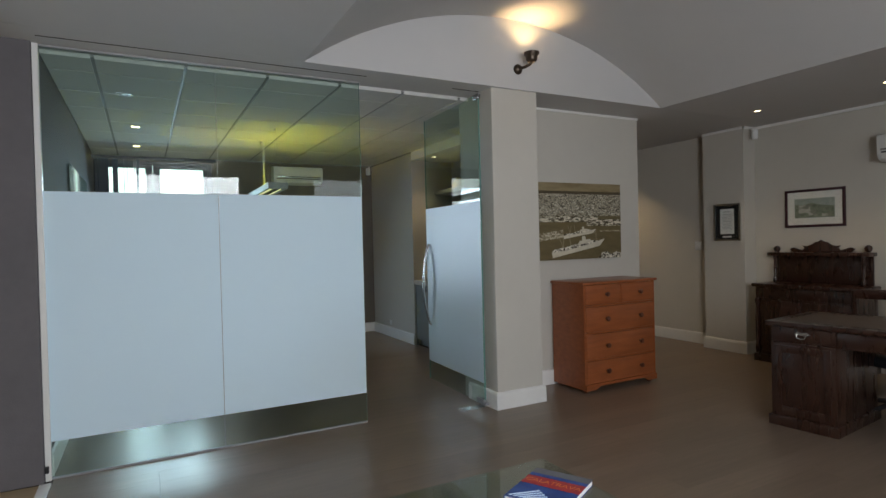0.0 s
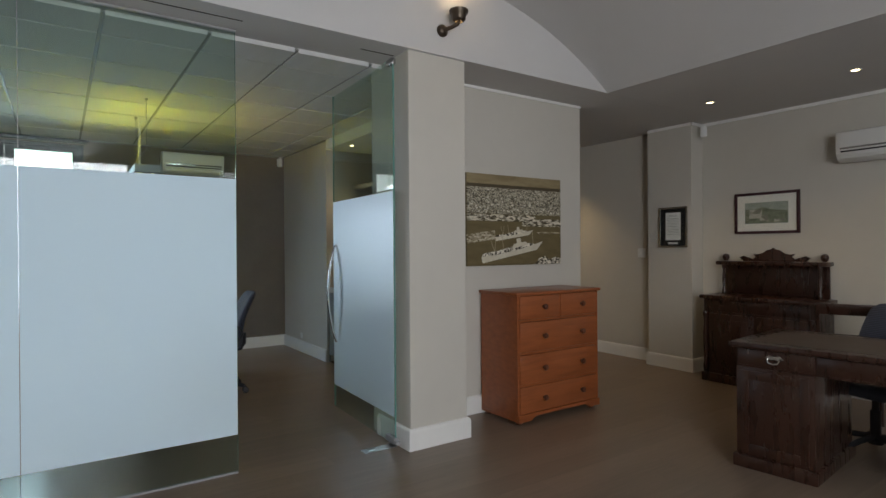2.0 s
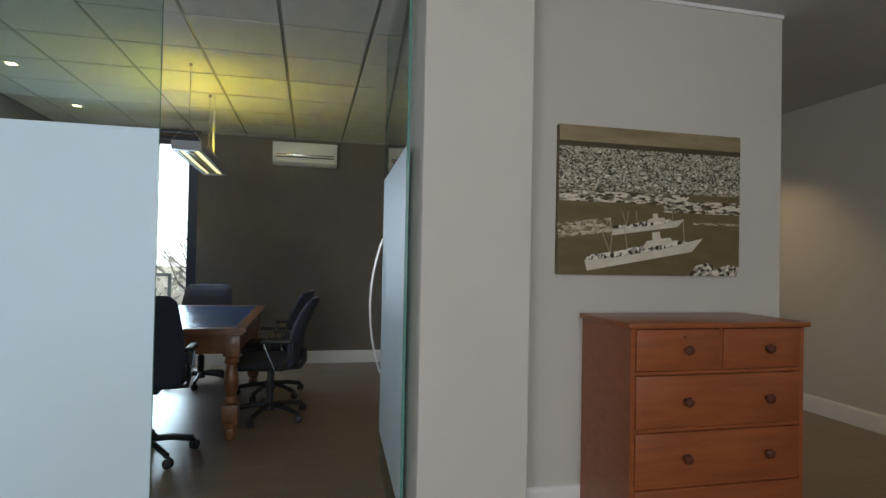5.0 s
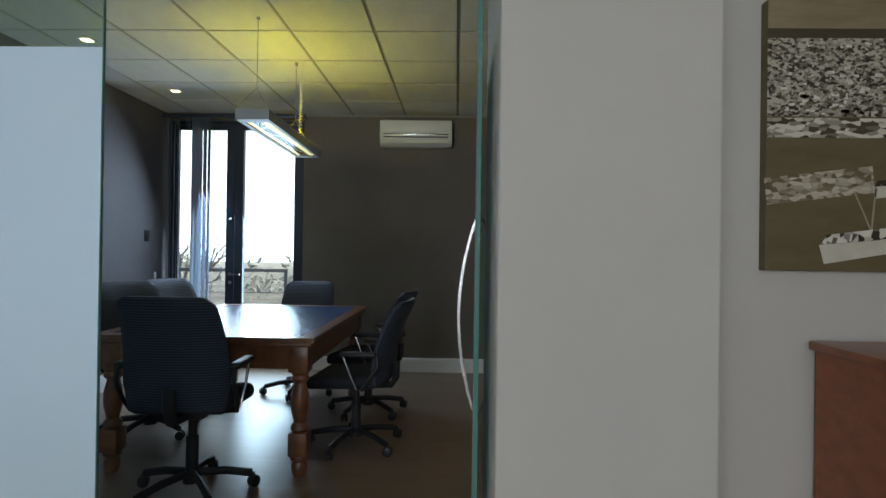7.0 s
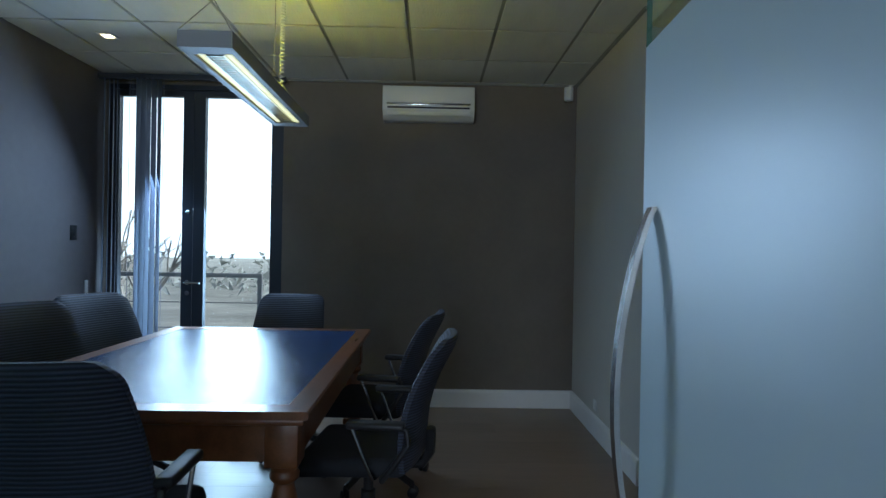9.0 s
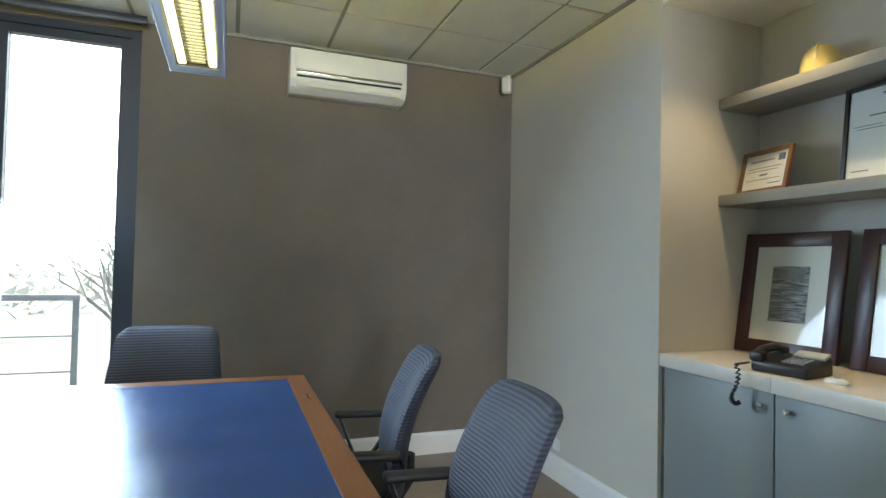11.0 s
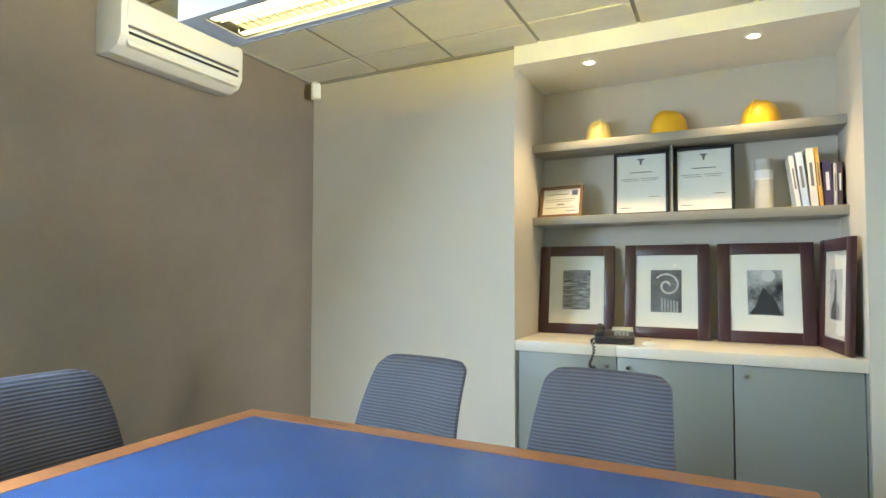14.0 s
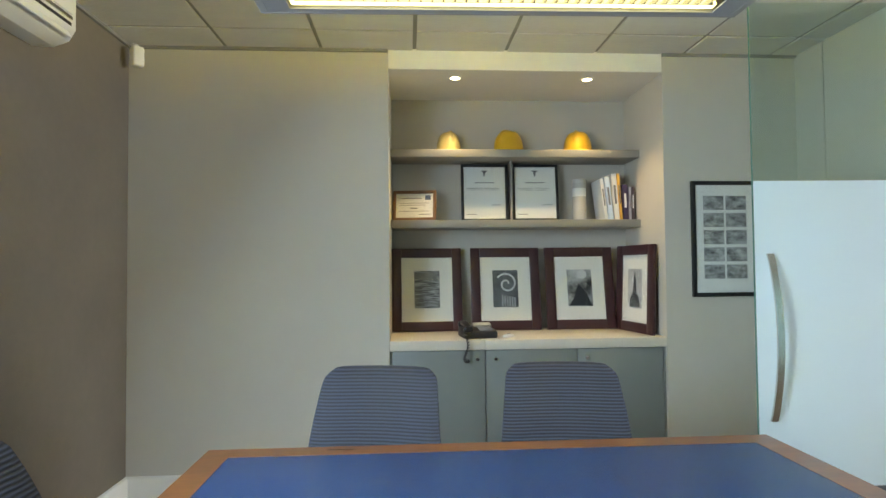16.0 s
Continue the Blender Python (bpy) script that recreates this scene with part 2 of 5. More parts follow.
def tube(points, r, seg=8, flat=1.0):
    """Round bar along points; flat squeezes it sideways."""
    bm = bmesh.new()
    pts = [Vector(p) for p in points]
    rings, side = [], None
    for i, p in enumerate(pts):
        d = (pts[min(i + 1, len(pts) - 1)] - pts[max(i - 1, 0)]).normalized()
        if side is None:
            side = d.cross(Vector((0, 0, 1)) if abs(d.z) < 0.9 else Vector((0, 1, 0))).normalized()
        side = (side - d * side.dot(d)).normalized()
        up = d.cross(side)
        rings.append([bm.verts.new(p + side * (r * flat * math.cos(2 * math.pi * k / seg)) + up * (r * math.sin(2 * math.pi * k / seg))) for k in range(seg)])
    for a, b in zip(rings, rings[1:]):
        for k in range(seg):
            bm.faces.new((a[k], a[(k + 1) % seg], b[(k + 1) % seg], b[k]))
    bm.faces.new(rings[0][::-1])
    bm.faces.new(rings[-1])
    return bm


def extrude_outline(points, depth, m=None, bevel=0.0):
    """Solid from an outline in x-z, depth along +y."""
    bm = bmesh.new()
    a = [bm.verts.new((x, 0, z)) for x, z in points]
    b = [bm.verts.new((x, depth, z)) for x, z in points]
    n = len(a)
    bm.faces.new(a)
    bm.faces.new(b[::-1])
    for k in range(n):
        bm.faces.new((a[k], b[k], b[(k + 1) % n], a[(k + 1) % n]))
    bmesh.ops.recalc_face_normals(bm, faces=list(bm.faces))
    if bevel:
        bmesh.ops.bevel(bm, geom=list(bm.edges), offset=bevel, segments=2, profile=0.5, affect="EDGES")
    if m is not None:
        moved(bm, m)
    return bm


def mesh_object(name, bm, mat, smooth=False):
    bmesh.ops.recalc_face_normals(bm, faces=list(bm.faces))
    me = bpy.data.meshes.new(name)
    bm.to_mesh(me)
    bm.free()
    me.materials.append(mat)
    if smooth:
        for p in me.polygons:
            p.use_smooth = True
        me.set_sharp_from_angle(angle=radians(40))
    return new(name, me)


def part(name, bm, mat, parent, label="", smooth=True):
    ob = mesh_object(name, bm, mat, smooth)
    ob.parent = parent
    if label:
        ob["label"] = label
    return ob


def thing(name, m, label, category, group="", kind=""):
    ob = new(name)
    ob.empty_display_size = 0.1
    ob.matrix_basis = m
    return tagged(ob, label, category, group, kind)


def structure(name, bm, mat, label, category, smooth=False):
    return tagged(mesh_object(name, bm, mat, smooth), label, category, kind="structure")


def sheet_x(x, y0, y1, z0, z1):
    """One flat sheet across x."""
    bm = bmesh.new()
    bm.faces.new([bm.verts.new(c) for c in ((x, y0, z0), (x, y1, z0), (x, y1, z1), (x, y0, z1))])
    return bm


def sheet_y(y, x0, x1, z0, z1):
    """One flat sheet across y."""
    bm = bmesh.new()
    bm.faces.new([bm.verts.new(c) for c in ((x0, y, z0), (x1, y, z0), (x1, y, z1), (x0, y, z1))])
    return bm


def wall_with_holes(axis, a0, a1, at, thick, z0, z1, holes):
    """Wall along an axis, from at to at+thick across it, with openings (a, b, low, high)."""
    bm = bmesh.new()
    cuts = sorted({a0, a1, *(h[0] for h in holes), *(h[1] for h in holes)})
    for a, b in zip(cuts, cuts[1:]):
        spans, z = [], z0
        for h in sorted((h for h in holes if h[0] <= a + 1e-6 and h[1] >= b - 1e-6), key=lambda h: h[2]):
            if h[2] > z + 1e-6:
                spans.append((z, h[2]))
            z = h[3]
        if z < z1 - 1e-6:
            spans.append((z, z1))
        for lo, hi in spans:
            if axis == "x":
                add_box(bm, a, b, at, at + thick, lo, hi)
            else:
                add_box(bm, at, at + thick, a, b, lo, hi)
    bmesh.ops.remove_doubles(bm, verts=list(bm.verts), dist=1e-5)
    return bm


# ---- setting ----
LC = 2.79                       # lobby ceiling
VX0, VX1, VY = 1.965, 5.645, 5.11  # barrel vault: springing lines, end wall
structure("wall_window_side", wall_with_holes("x", RX0 - WT, RX1 + 0.8, RY1, 0.2, 0, 2.95, [(0.34, 1.83, 0.0, 2.70)]), M_DARK, "dark taupe painted wall with a glazed door opening", "wall")
structure("wall_board_side", box(RX0 - WT, RX0, 5.47, RY1, 0, 2.95), M_SLATE, "dark slate-brown painted meeting room wall", "wall")
structure("wall_niche_far", box(RX1, NX + WT, NY1, RY1, 0, 2.95), M_WALL, "warm white painted wall beside the shelf niche", "wall")
structure("wall_niche_back", box(NX, NX + WT, NY0, NY1, 0, 2.95), M_WALL, "warm white back wall of the shelf niche", "wall")
structure("wall_niche_near", box(RX1, 5.81, 5.70, NY0, 0, 2.95), M_WALL, "warm white painted wall between niche and lobby", "wall")
structure("wall_picture", box(4.075, 5.81, 5.585, 5.698, 0, 2.95), M_WALL, "warm white lobby wall behind the chest of drawers", "wall")
structure("wall_corridor_near", box(5.66, 5.81, NY0 + 0.002, 10.6, 0, 2.95), M_WALL, "warm white corridor wall", "wall")
structure("wall_corridor_far", box(7.58, 7.8, 5.952, 10.6, 0, 2.95), M_WALL, "warm white corridor wall with a light switch", "wall")
structure("wall_corridor_end", box(5.55, 7.8, 10.602, 10.75, 0, 2.95), M_WALL, "warm white corridor end wall", "wall")
structure("wall_lobby_far", box(LX1, LX1 + 0.2, LY0, 5.388, 0, 2.95), M_WALL, "warm white lobby wall behind the sideboard", "wall")
structure("pillar_corridor", box(7.40, 7.8, 5.39, 5.95, 0, 2.95), M_WALL, "warm white projecting pier at the corridor mouth", "pillar")
structure("pillar_glass_door", box(3.585, 4.073, 5.14, 5.698, 0, 2.95, 0.006), M_WALL, "warm white pillar beside the glass door", "pillar")
structure("wall_lobby_windows", wall_with_holes("x", LX0 - WT, LX1 + 0.2, LY0 - 0.2, 0.2, 0, 3.6, [(0.7, 2.5, 0.75, 2.76), (3.7, 5.5, 0.75, 2.76)]), M_WALL, "warm white lobby wall with two sash windows", "wall")
structure("wall_lobby_near", box(LX0 - WT, LX0, LY0, 5.45, 0, 2.95), M_WALL, "warm white lobby side wall", "wall")
structure("wall_lobby_board_side", box(LX0, -0.352, 5.30, 5.45, 0, 2.95), M_SLATE, "dark brown lobby wall", "wall")
structure("pillar_dark", box(-0.35, 0.318, 5.38, 5.465, 0, 2.95, 0.006), M_SLATE, "dark brown pier at the end of the glass front", "pillar")

# ceilings
structure("ceiling_lobby_side", box(VX1, 7.82, LY0 - 0.2, 5.108, LC, LC + 0.12), M_CEIL, "flat white lobby ceiling", "ceiling")
structure("ceiling_lobby_near", box(LX0 - WT, VX0, LY0 - 0.2, 5.108, LC, LC + 0.12), M_CEIL, "flat white lobby ceiling", "ceiling")
structure("ceiling_soffit", join(box(LX0 - WT, 5.805, VY, 5.52, LC, LC + 0.12), box(4.0, 5.805, 5.52, 5.62, LC, LC + 0.12)), M_CEIL, "flat white soffit above the glass front", "ceiling")
structure("ceiling_corridor", box(5.805, 7.82, VY, 10.75, LC, LC + 0.12), M_CEIL, "flat white corridor ceiling", "ceiling")
RISE = 0.60
VR = (((VX1 - VX0) / 2) ** 2 + RISE ** 2) / (2 * RISE)
VC = (VX0 + VX1) / 2


def arc_z(x):
    return LC + RISE - VR + math.sqrt(VR * VR - (x - VC) ** 2)


bm = bmesh.new()
rows = []
for k in range(49):
    x = VX0 + (VX1 - VX0) * k / 48
    z = arc_z(x)
    rows.append([bm.verts.new((x, y, z + dz)) for y, dz in ((LY0 - 0.1, 0), (VY + 0.05, 0), (VY + 0.05, 0.1), (LY0 - 0.1, 0.1))])
for a, b in zip(rows, rows[1:]):
    for k in range(4):
        bm.faces.new((a[k], a[(k + 1) % 4], b[(k + 1) % 4], b[k]))
structure("ceiling_vault", bm, M_CEIL, "shallow white barrel vault over the lobby", "ceiling", True)
structure("wall_lunette", extrude_outline([(VX0 - 0.05, LC + 0.121)] + [(VX0 + (VX1 - VX0) * k / 40, arc_z(VX0 + (VX1 - VX0) * k / 40) + 0.12) for k in range(41)] + [(VX1 + 0.05, LC + 0.121)], 0.12, pose(0, VY, 0)), M_CEIL, "white curved end wall of the vault", "wall")

structure("trim_soffit_slot", join(box(0.36, 2.50, 5.262, 5.274, LC - 0.002, LC + 0.01), box(3.30, 3.56, 5.30, 5.312, LC - 0.002, LC + 0.01)), M_GROUT, "thin dark slot in the soffit", "trim")
# suspended tile ceiling: grid bars and tegular tiles in one mesh each
bm = bmesh.new()
gx = [RX0 - 0.35, 0.64, 1.215, 1.79, 2.365, 2.93, 3.49, 4.03, RX1 + 0.02]
gy = [RY0 + 0.07] + [5.875 + 0.582 * k for k in range(7)] + [RY1]
for xa, xb in zip(gx, gx[1:]):
    for ya, yb in zip(gy, gy[1:]):
        if xb - xa > 0.05 and yb - ya > 0.05:
            add_box(bm, max(xa, RX0) + 0.012, xb - 0.012, ya + 0.012, yb - 0.012, CEIL - 0.010 + random.uniform(-0.002, 0.002), CEIL + 0.02)
tiles = structure("ceiling_tiles", bm, M_TILE, "white textured mineral-fibre ceiling tiles in a grid", "ceiling")
bm = bmesh.new()
for x in gx[1:-1]:
    add_box(bm, x - 0.012, x + 0.012, gy[0], RY1, CEIL - 0.001, CEIL + 0.01)
for y in gy[1:-1]:
    add_box(bm, RX0, RX1, y - 0.012, y + 0.012, CEIL - 0.0005, CEIL + 0.012)
structure("ceiling_grid", bm, M_GRID, "white steel ceiling grid, coloured dark for the groove shade", "ceiling")
structure("ceiling_deck", box(RX0 - WT, RX1, 5.522, RY1, CEIL + 0.021, CEIL + 0.14), M_CEIL, "dark void above the ceiling tiles", "ceiling")
structure("niche_soffit", box(RX1 - 0.0, NX, NY0, NY1, 2.64, 2.95, 0.003), M_WHITE, "white bulkhead over the shelf niche", "ceiling")
bm = join(box(RX0, RX1 - 0.03, RY1 - 0.02, RY1, CEIL - 0.026, CEIL - 0.001), box(RX1 - 0.02, RX1, NY1, RY1, CEIL - 0.026, CEIL - 0.001), box(RX1 - 0.02, RX1, 5.7, NY0, CEIL - 0.026, CEIL - 0.001))
structure("trim_ceiling_angle", bm, M_GRID, "white wall angle under the ceiling tiles", "trim")
structure("trim_lobby_cornice", join(box(LX1 - 0.02, LX1, LY0, 5.39, LC - 0.03, LC - 0.001), box(4.08, 5.81, 5.57, 5.585, LC - 0.022, LC - 0.001), box(7.385, 7.4, 5.375, 5.95, LC - 0.03, LC - 0.001), box(7.385, 7.62, 5.375, 5.389, LC - 0.03, LC - 0.001)), M_WHITE, "thin white shadow trim at the ceiling", "trim")


def skirting(name, pts, side):
    """White skirting with a rounded top, along points; side +1: body to the left of the way."""
    bm = bmesh.new()
    prof = [(0, 0), (0.022, 0), (0.022, 0.125), (0.018, 0.14), (0.010, 0.148), (0, 0.15)]
    rings = []
    P = [Vector((*p, 0)) for p in pts]
    for i, p in enumerate(P):
        ds = []
        if i > 0:
            ds.append((p - P[i - 1]).normalized())
        if i < len(P) - 1:
            ds.append((P[i + 1] - p).normalized())
        ns = [Vector((-d.y, d.x, 0)) * side for d in ds]
        n = sum(ns, Vector()).normalized()
        n /= max(0.4, n.dot(ns[0]))
        rings.append([bm.verts.new(p + n * a + Vector((0, 0, b + 0.001))) for a, b in prof])
    for a, b in zip(rings, rings[1:]):
        for k in range(len(prof)):
            bm.faces.new((a[k], a[(k + 1) % len(prof)], b[(k + 1) % len(prof)], b[k]))
    bm.faces.new(rings[0])
    bm.faces.new(rings[-1][::-1])
    structure(name, bm, M_WHITE, "white painted wooden skirting board", "skirting board")


skirting("baseboard_meeting_window_wall", [(1.85, RY1), (RX1, RY1), (RX1, NY1 + 0.002)], -1)
skirting("baseboard_board_wall", [(RX0, 5.5), (RX0, RY1)], -1)
skirting("baseboard_niche_near", [(RX1, NY0 - 0.002), (RX1, 5.70)], -1)
skirting("baseboard_pillar", [(3.585, 5.60), (3.585, 5.14), (4.073, 5.14), (4.073, 5.583)], -1)
skirting("baseboard_picture_wall", [(4.097, 5.585), (5.81, 5.585), (5.81, 10.6)], -1)
skirting("baseboard_lobby_far", [(7.58, 10.6), (7.58, 5.952), (7.40, 5.951), (7.40, 5.39), (LX1, 5.389), (LX1, LY0)], -1)

# ---- glazed door to the balcony ----
win = thing("door_1", pose(0, RY1 + 0.04, 0), "dark aluminium glazed double door to a balcony", "door", kind="structure")
WX0, WX1, WZ = 0.34, 1.83, 2.70
part("door_frame", join(box(WX0, WX0 + 0.035, 0, 0.10, 0.0, WZ), box(WX1 - 0.06, WX1, 0, 0.10, 0.0, WZ), box(WX0 + 0.035, WX1 - 0.06, 0, 0.10, WZ - 0.04, WZ), box(WX0 + 0.035, WX1 - 0.06, 0, 0.10, 0, 0.04)), M_ALU, win, smooth=False)
TOP = WZ - 0.042
for k, (a, b, sa, sb) in enumerate(((WX0 + 0.037, 1.053, 0.045, 0.092), (1.057, WX1 - 0.062, 0.092, 0.055))):
    leaf = part("door_leaf", join(box(a, a + sa, 0.02, 0.075, 0.042, TOP), box(b - sb, b, 0.02, 0.075, 0.042, TOP), box(a + sa, b - sb, 0.02, 0.075, TOP - 0.05, TOP), box(a + sa, b - sb, 0.02, 0.075, 0.042, 0.16)), M_ALU, win, smooth=False)
    pane = part("pane", box(a + sa, b - sb, 0.045, 0.051, 0.16, TOP - 0.05), M_GLASS, leaf, smooth=False)
    pane.visible_shadow = False
    if k == 0:
        part("door_handle", join(tube([(b - 0.035, 0.02, 1.02), (b - 0.035, -0.03, 1.02), (b - 0.045, -0.04, 1.02), (b + 0.09, -0.04, 1.02)], 0.009), lathe([(0.022, 0), (0.022, 0.012)], 16, pose(b - 0.035, 0.02, 1.02, 90)), lathe([(0.02, 0), (0.02, 0.01)], 16, pose(b - 0.035, 0.02, 0.93, 90))), M_CHROME, leaf, "brushed metal lever handle")
        part("lock_knob", lathe([(0.018, 0), (0.018, 0.02), (0.012, 0.026)], 14, pose(b - 0.035, 0.02, 1.62, 90)), M_CHROME, leaf)

blind = thing("vertical_blind", pose(0, RY1 - 0.10, 0), "blue-grey fabric vertical blind drawn to one side of the balcony door", "blind")
part("head_rail", box(WX0 - 0.01, WX1 + 0.04, -0.02, 0.025, 2.70, 2.745, 0.004), M_ALU, blind)
sl = box(-0.0445, 0.0445, -0.0008, 0.0008, 0.06, 2.70)
slme = mesh_object("slat", sl, M_BLIND)
slme.parent = blind
slme.matrix_basis = pose(0.385, 0, 0, 0, 0, 114)
row = [(0.425, 116), (0.46, 114), (0.49, 115), (0.505, 119), (0.59, 117), (0.615, 118)]
row += [(0.665, 92), (0.705, 87), (0.745, 94), (0.79, 90), (0.835, 96), (0.868, 114)]
for x, turn in row:
    c = slme.copy()
    scene.collection.objects.link(c)
    c.matrix_basis = pose(x, 0, 0, 0, 0, turn)

# balcony and the view outside
structure("backdrop", box(-260, 260, 240, 241, -30, 150), emitter("hazy_bright_sky", (0.88, 0.94, 1.0), 5.0), "bright hazy white sky", "sky")
structure("ground_balcony", box(-2.5, 5.0, RY1 + 0.21, RY1 + 1.9, -0.15, -0.01), material("grey_balcony_concrete", (0.4, 0.39, 0.37), 0.8, vary=0.1, scale=3), "grey concrete balcony slab", "balcony")
rail = thing("balcony_railing", pose(0, RY1 + 1.25, 0), "grey painted steel balcony railing", "railing")
M_RAIL = material("grey_painted_steel", (0.32, 0.33, 0.34), 0.5)
part("top_rail", box(-2.3, 1.30, -0.025, 0.025, 1.00, 1.045, 0.006), M_RAIL, rail)
for x in (-2.25, -1.0, 0.1, 1.275):
    part("post", box(x - 0.022, x + 0.022, -0.022, 0.022, -0.012, 1.0), M_RAIL, rail)
for z in (0.2, 0.46, 0.73):
    part("wire", tube([(-2.25, 0, z), (1.275, 0, z)], 0.006, 6), M_RAIL, rail)
ground = box(-400, 400, RY1 + 2.2, 900, -4.2, -4.0)
structure("ground", ground, material("dry_grass_ground", (0.5, 0.48, 0.42), 0.95, vary=0.3, scale=0.2), "pale dry ground far below the balcony", "ground")


def bare_tree(name, at, height, seed):
    rnd = random.Random(seed)
    t = thing(name, pose(*at), "leafless tree outside the balcony, bark coloured pale as if sunlit", "tree")
    trunk, twigs = [], []

    def grow(p, d, length, r, depth):
        q = p + d * length
        mid = (p + q) / 2 + Vector((rnd.uniform(-1, 1), rnd.uniform(-1, 1), 0)) * length * 0.06
        (trunk if depth < 2 else twigs).append(tube([p, mid, q], r, 5 if depth < 2 else 3))
        if depth < 5:
            for _ in range(3 if depth < 4 else 2):
                nd = (d + Vector((rnd.uniform(-1, 1), rnd.uniform(-1, 1), rnd.uniform(-0.25, 0.7))) * 0.75).normalized()
                grow(q, nd, length * rnd.uniform(0.6, 0.8), r * 0.6, depth + 1)
    grow(Vector((0, 0, 0)), Vector((0, 0, 1)), height * 0.3, height * 0.022, 0)
    # strong sunlight is put into the bark colour, paler than plain bark
    mt = material(name + "_sunlit_bark", (0.58, 0.55, 0.51), 0.9, vary=0.2, scale=4)
    part("trunk", join(*trunk), mt, t)
    part("crown", join(*twigs), mt, t)


bare_tree("bare_tree", (1.6, 16.5, -4.0), 7.2, 3)
bare_tree("bare_tree", (-3.2, 18.0, -4.0), 7.4, 8)
bare_tree("bare_tree", (0.2, 23.0, -4.0), 7.6, 5)
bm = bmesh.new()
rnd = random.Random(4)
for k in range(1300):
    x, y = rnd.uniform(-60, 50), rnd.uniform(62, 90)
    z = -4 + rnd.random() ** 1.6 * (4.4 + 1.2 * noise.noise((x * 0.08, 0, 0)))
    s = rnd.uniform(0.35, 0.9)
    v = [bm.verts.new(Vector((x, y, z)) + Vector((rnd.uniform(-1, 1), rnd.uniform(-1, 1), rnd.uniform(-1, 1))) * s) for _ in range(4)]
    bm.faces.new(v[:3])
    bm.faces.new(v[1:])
# distance haze is put into the foliage colour, which is very pale
tagged(mesh_object("far_hedge", bm, material("haze_paled_far_foliage", (0.66, 0.68, 0.64), 0.9, vary=0.2, scale=0.6)), "trees on the horizon, coloured pale grey-green to imitate haze", "trees", kind="stuff")

wing = thing("neighbouring_wing", pose(4.2, 12.3, -4.0), "pale grey plastered building wing with a white sash window", "building")
M_PLASTER = material("pale_grey_plaster", (0.50, 0.51, 0.50), 0.85, vary=0.08, scale=1.5, bump=0.15, bscale=30)
part("wall", wall_with_holes("y", 0.0, 2.8, 0.0, 0.25, 0.0, 7.0, [(1.5, 2.5, 4.85, 6.55)]), M_PLASTER, wing, smooth=False)
part("wall", box(0.25, 5.0, 0.0, 0.25, 0.0, 7.0), M_PLASTER, wing, smooth=False)
sash = part("window", join(box(0.06, 0.14, 1.5, 1.57, 4.85, 6.55), box(0.06, 0.14, 2.43, 2.5, 4.85, 6.55), box(0.06, 0.14, 1.57, 2.43, 4.85, 4.92), box(0.06, 0.14, 1.57, 2.43, 6.48, 6.55), box(0.06, 0.14, 1.57, 2.43, 5.67, 5.73)), M_WHITE, wing, "white painted sash window", smooth=False)
for y in (1.857, 2.143):
    part("glazing_bar", box(0.085, 0.115, y - 0.012, y + 0.012, 4.92, 6.48), M_WHITE, sash, smooth=False)
for z in (5.17, 5.42, 5.98, 6.23):
    part("glazing_bar", box(0.086, 0.114, 1.57, 2.43, z - 0.012, z + 0.012), M_WHITE, sash, smooth=False)
part("pane", box(0.098, 0.102, 1.57, 2.43, 4.92, 6.48), M_GLASS, sash, smooth=False)
part("sill", box(-0.06, 0.06, 1.45, 2.55, 4.79, 4.85, 0.004), M_WHITE, sash)

# ---- sash windows behind the walk ----
for n, x0 in enumerate((0.7, 3.7)):
    w = thing(f"window_{n + 1}", pose(x0, LY0 - 0.12, 0.75), "white painted sash window with small panes", "window", kind="structure")
    part("window_frame", join(box(0, 0.07, 0, 0.1, 0, 2.01), box(1.73, 1.8, 0, 0.1, 0, 2.01), box(0.07, 1.73, 0, 0.1, 0, 0.07), box(0.07, 1.73, 0, 0.1, 1.94, 2.01), box(0.07, 1.73, 0, 0.1, 0.97, 1.04)), M_WHITE, w, smooth=False)
    for k in range(1, 5):
        part("glazing_bar", box(0.07 + 0.332 * k - 0.012, 0.07 + 0.332 * k + 0.012, 0.03, 0.07, 0.07, 1.94), M_WHITE, w, smooth=False)
    for z in (0.37, 0.67, 1.34, 1.64):
        part("glazing_bar", box(0.07, 1.73, 0.031, 0.069, z - 0.012, z + 0.012), M_WHITE, w, smooth=False)
    pn = part("pane", box(0.07, 1.73, 0.048, 0.052, 0.07, 1.94), M_GLASS, w, smooth=False)
    pn.visible_shadow = False
    part("window_sill", box(-0.05, 1.85, 0.09, 0.22, -0.03, 0.0, 0.004), M_WHITE, w)

# ---- glass front ----
gp = thing("glass_partition", pose(0, RY0, 0), "frameless glass partition with a wide frosted band", "glass partition", kind="structure")
for a, b in ((0.352, 1.399), (1.403, 2.497)):
    pane = part("pane", box(a, b, -0.005, 0.005, 0.012, LC - 0.002), M_GLASS_G, gp, smooth=False)
    pane.visible_shadow = False
    part("frosted_film", sheet_y(-0.006, a, b, 0.243, 1.855), M_FROST, pane, smooth=False)
part("glass_edge", box(2.4972, 2.4992, -0.005, 0.005, 0.012, LC - 0.002), M_EDGE, gp, smooth=False)
part("joint", box(1.3995, 1.4025, -0.004, 0.004, 0.012, LC - 0.002), M_PLGREY, gp, smooth=False)
part("floor_channel", box(0.352, 2.497, -0.012, 0.012, 0.0005, 0.012), M_PLGREY, gp, smooth=False)
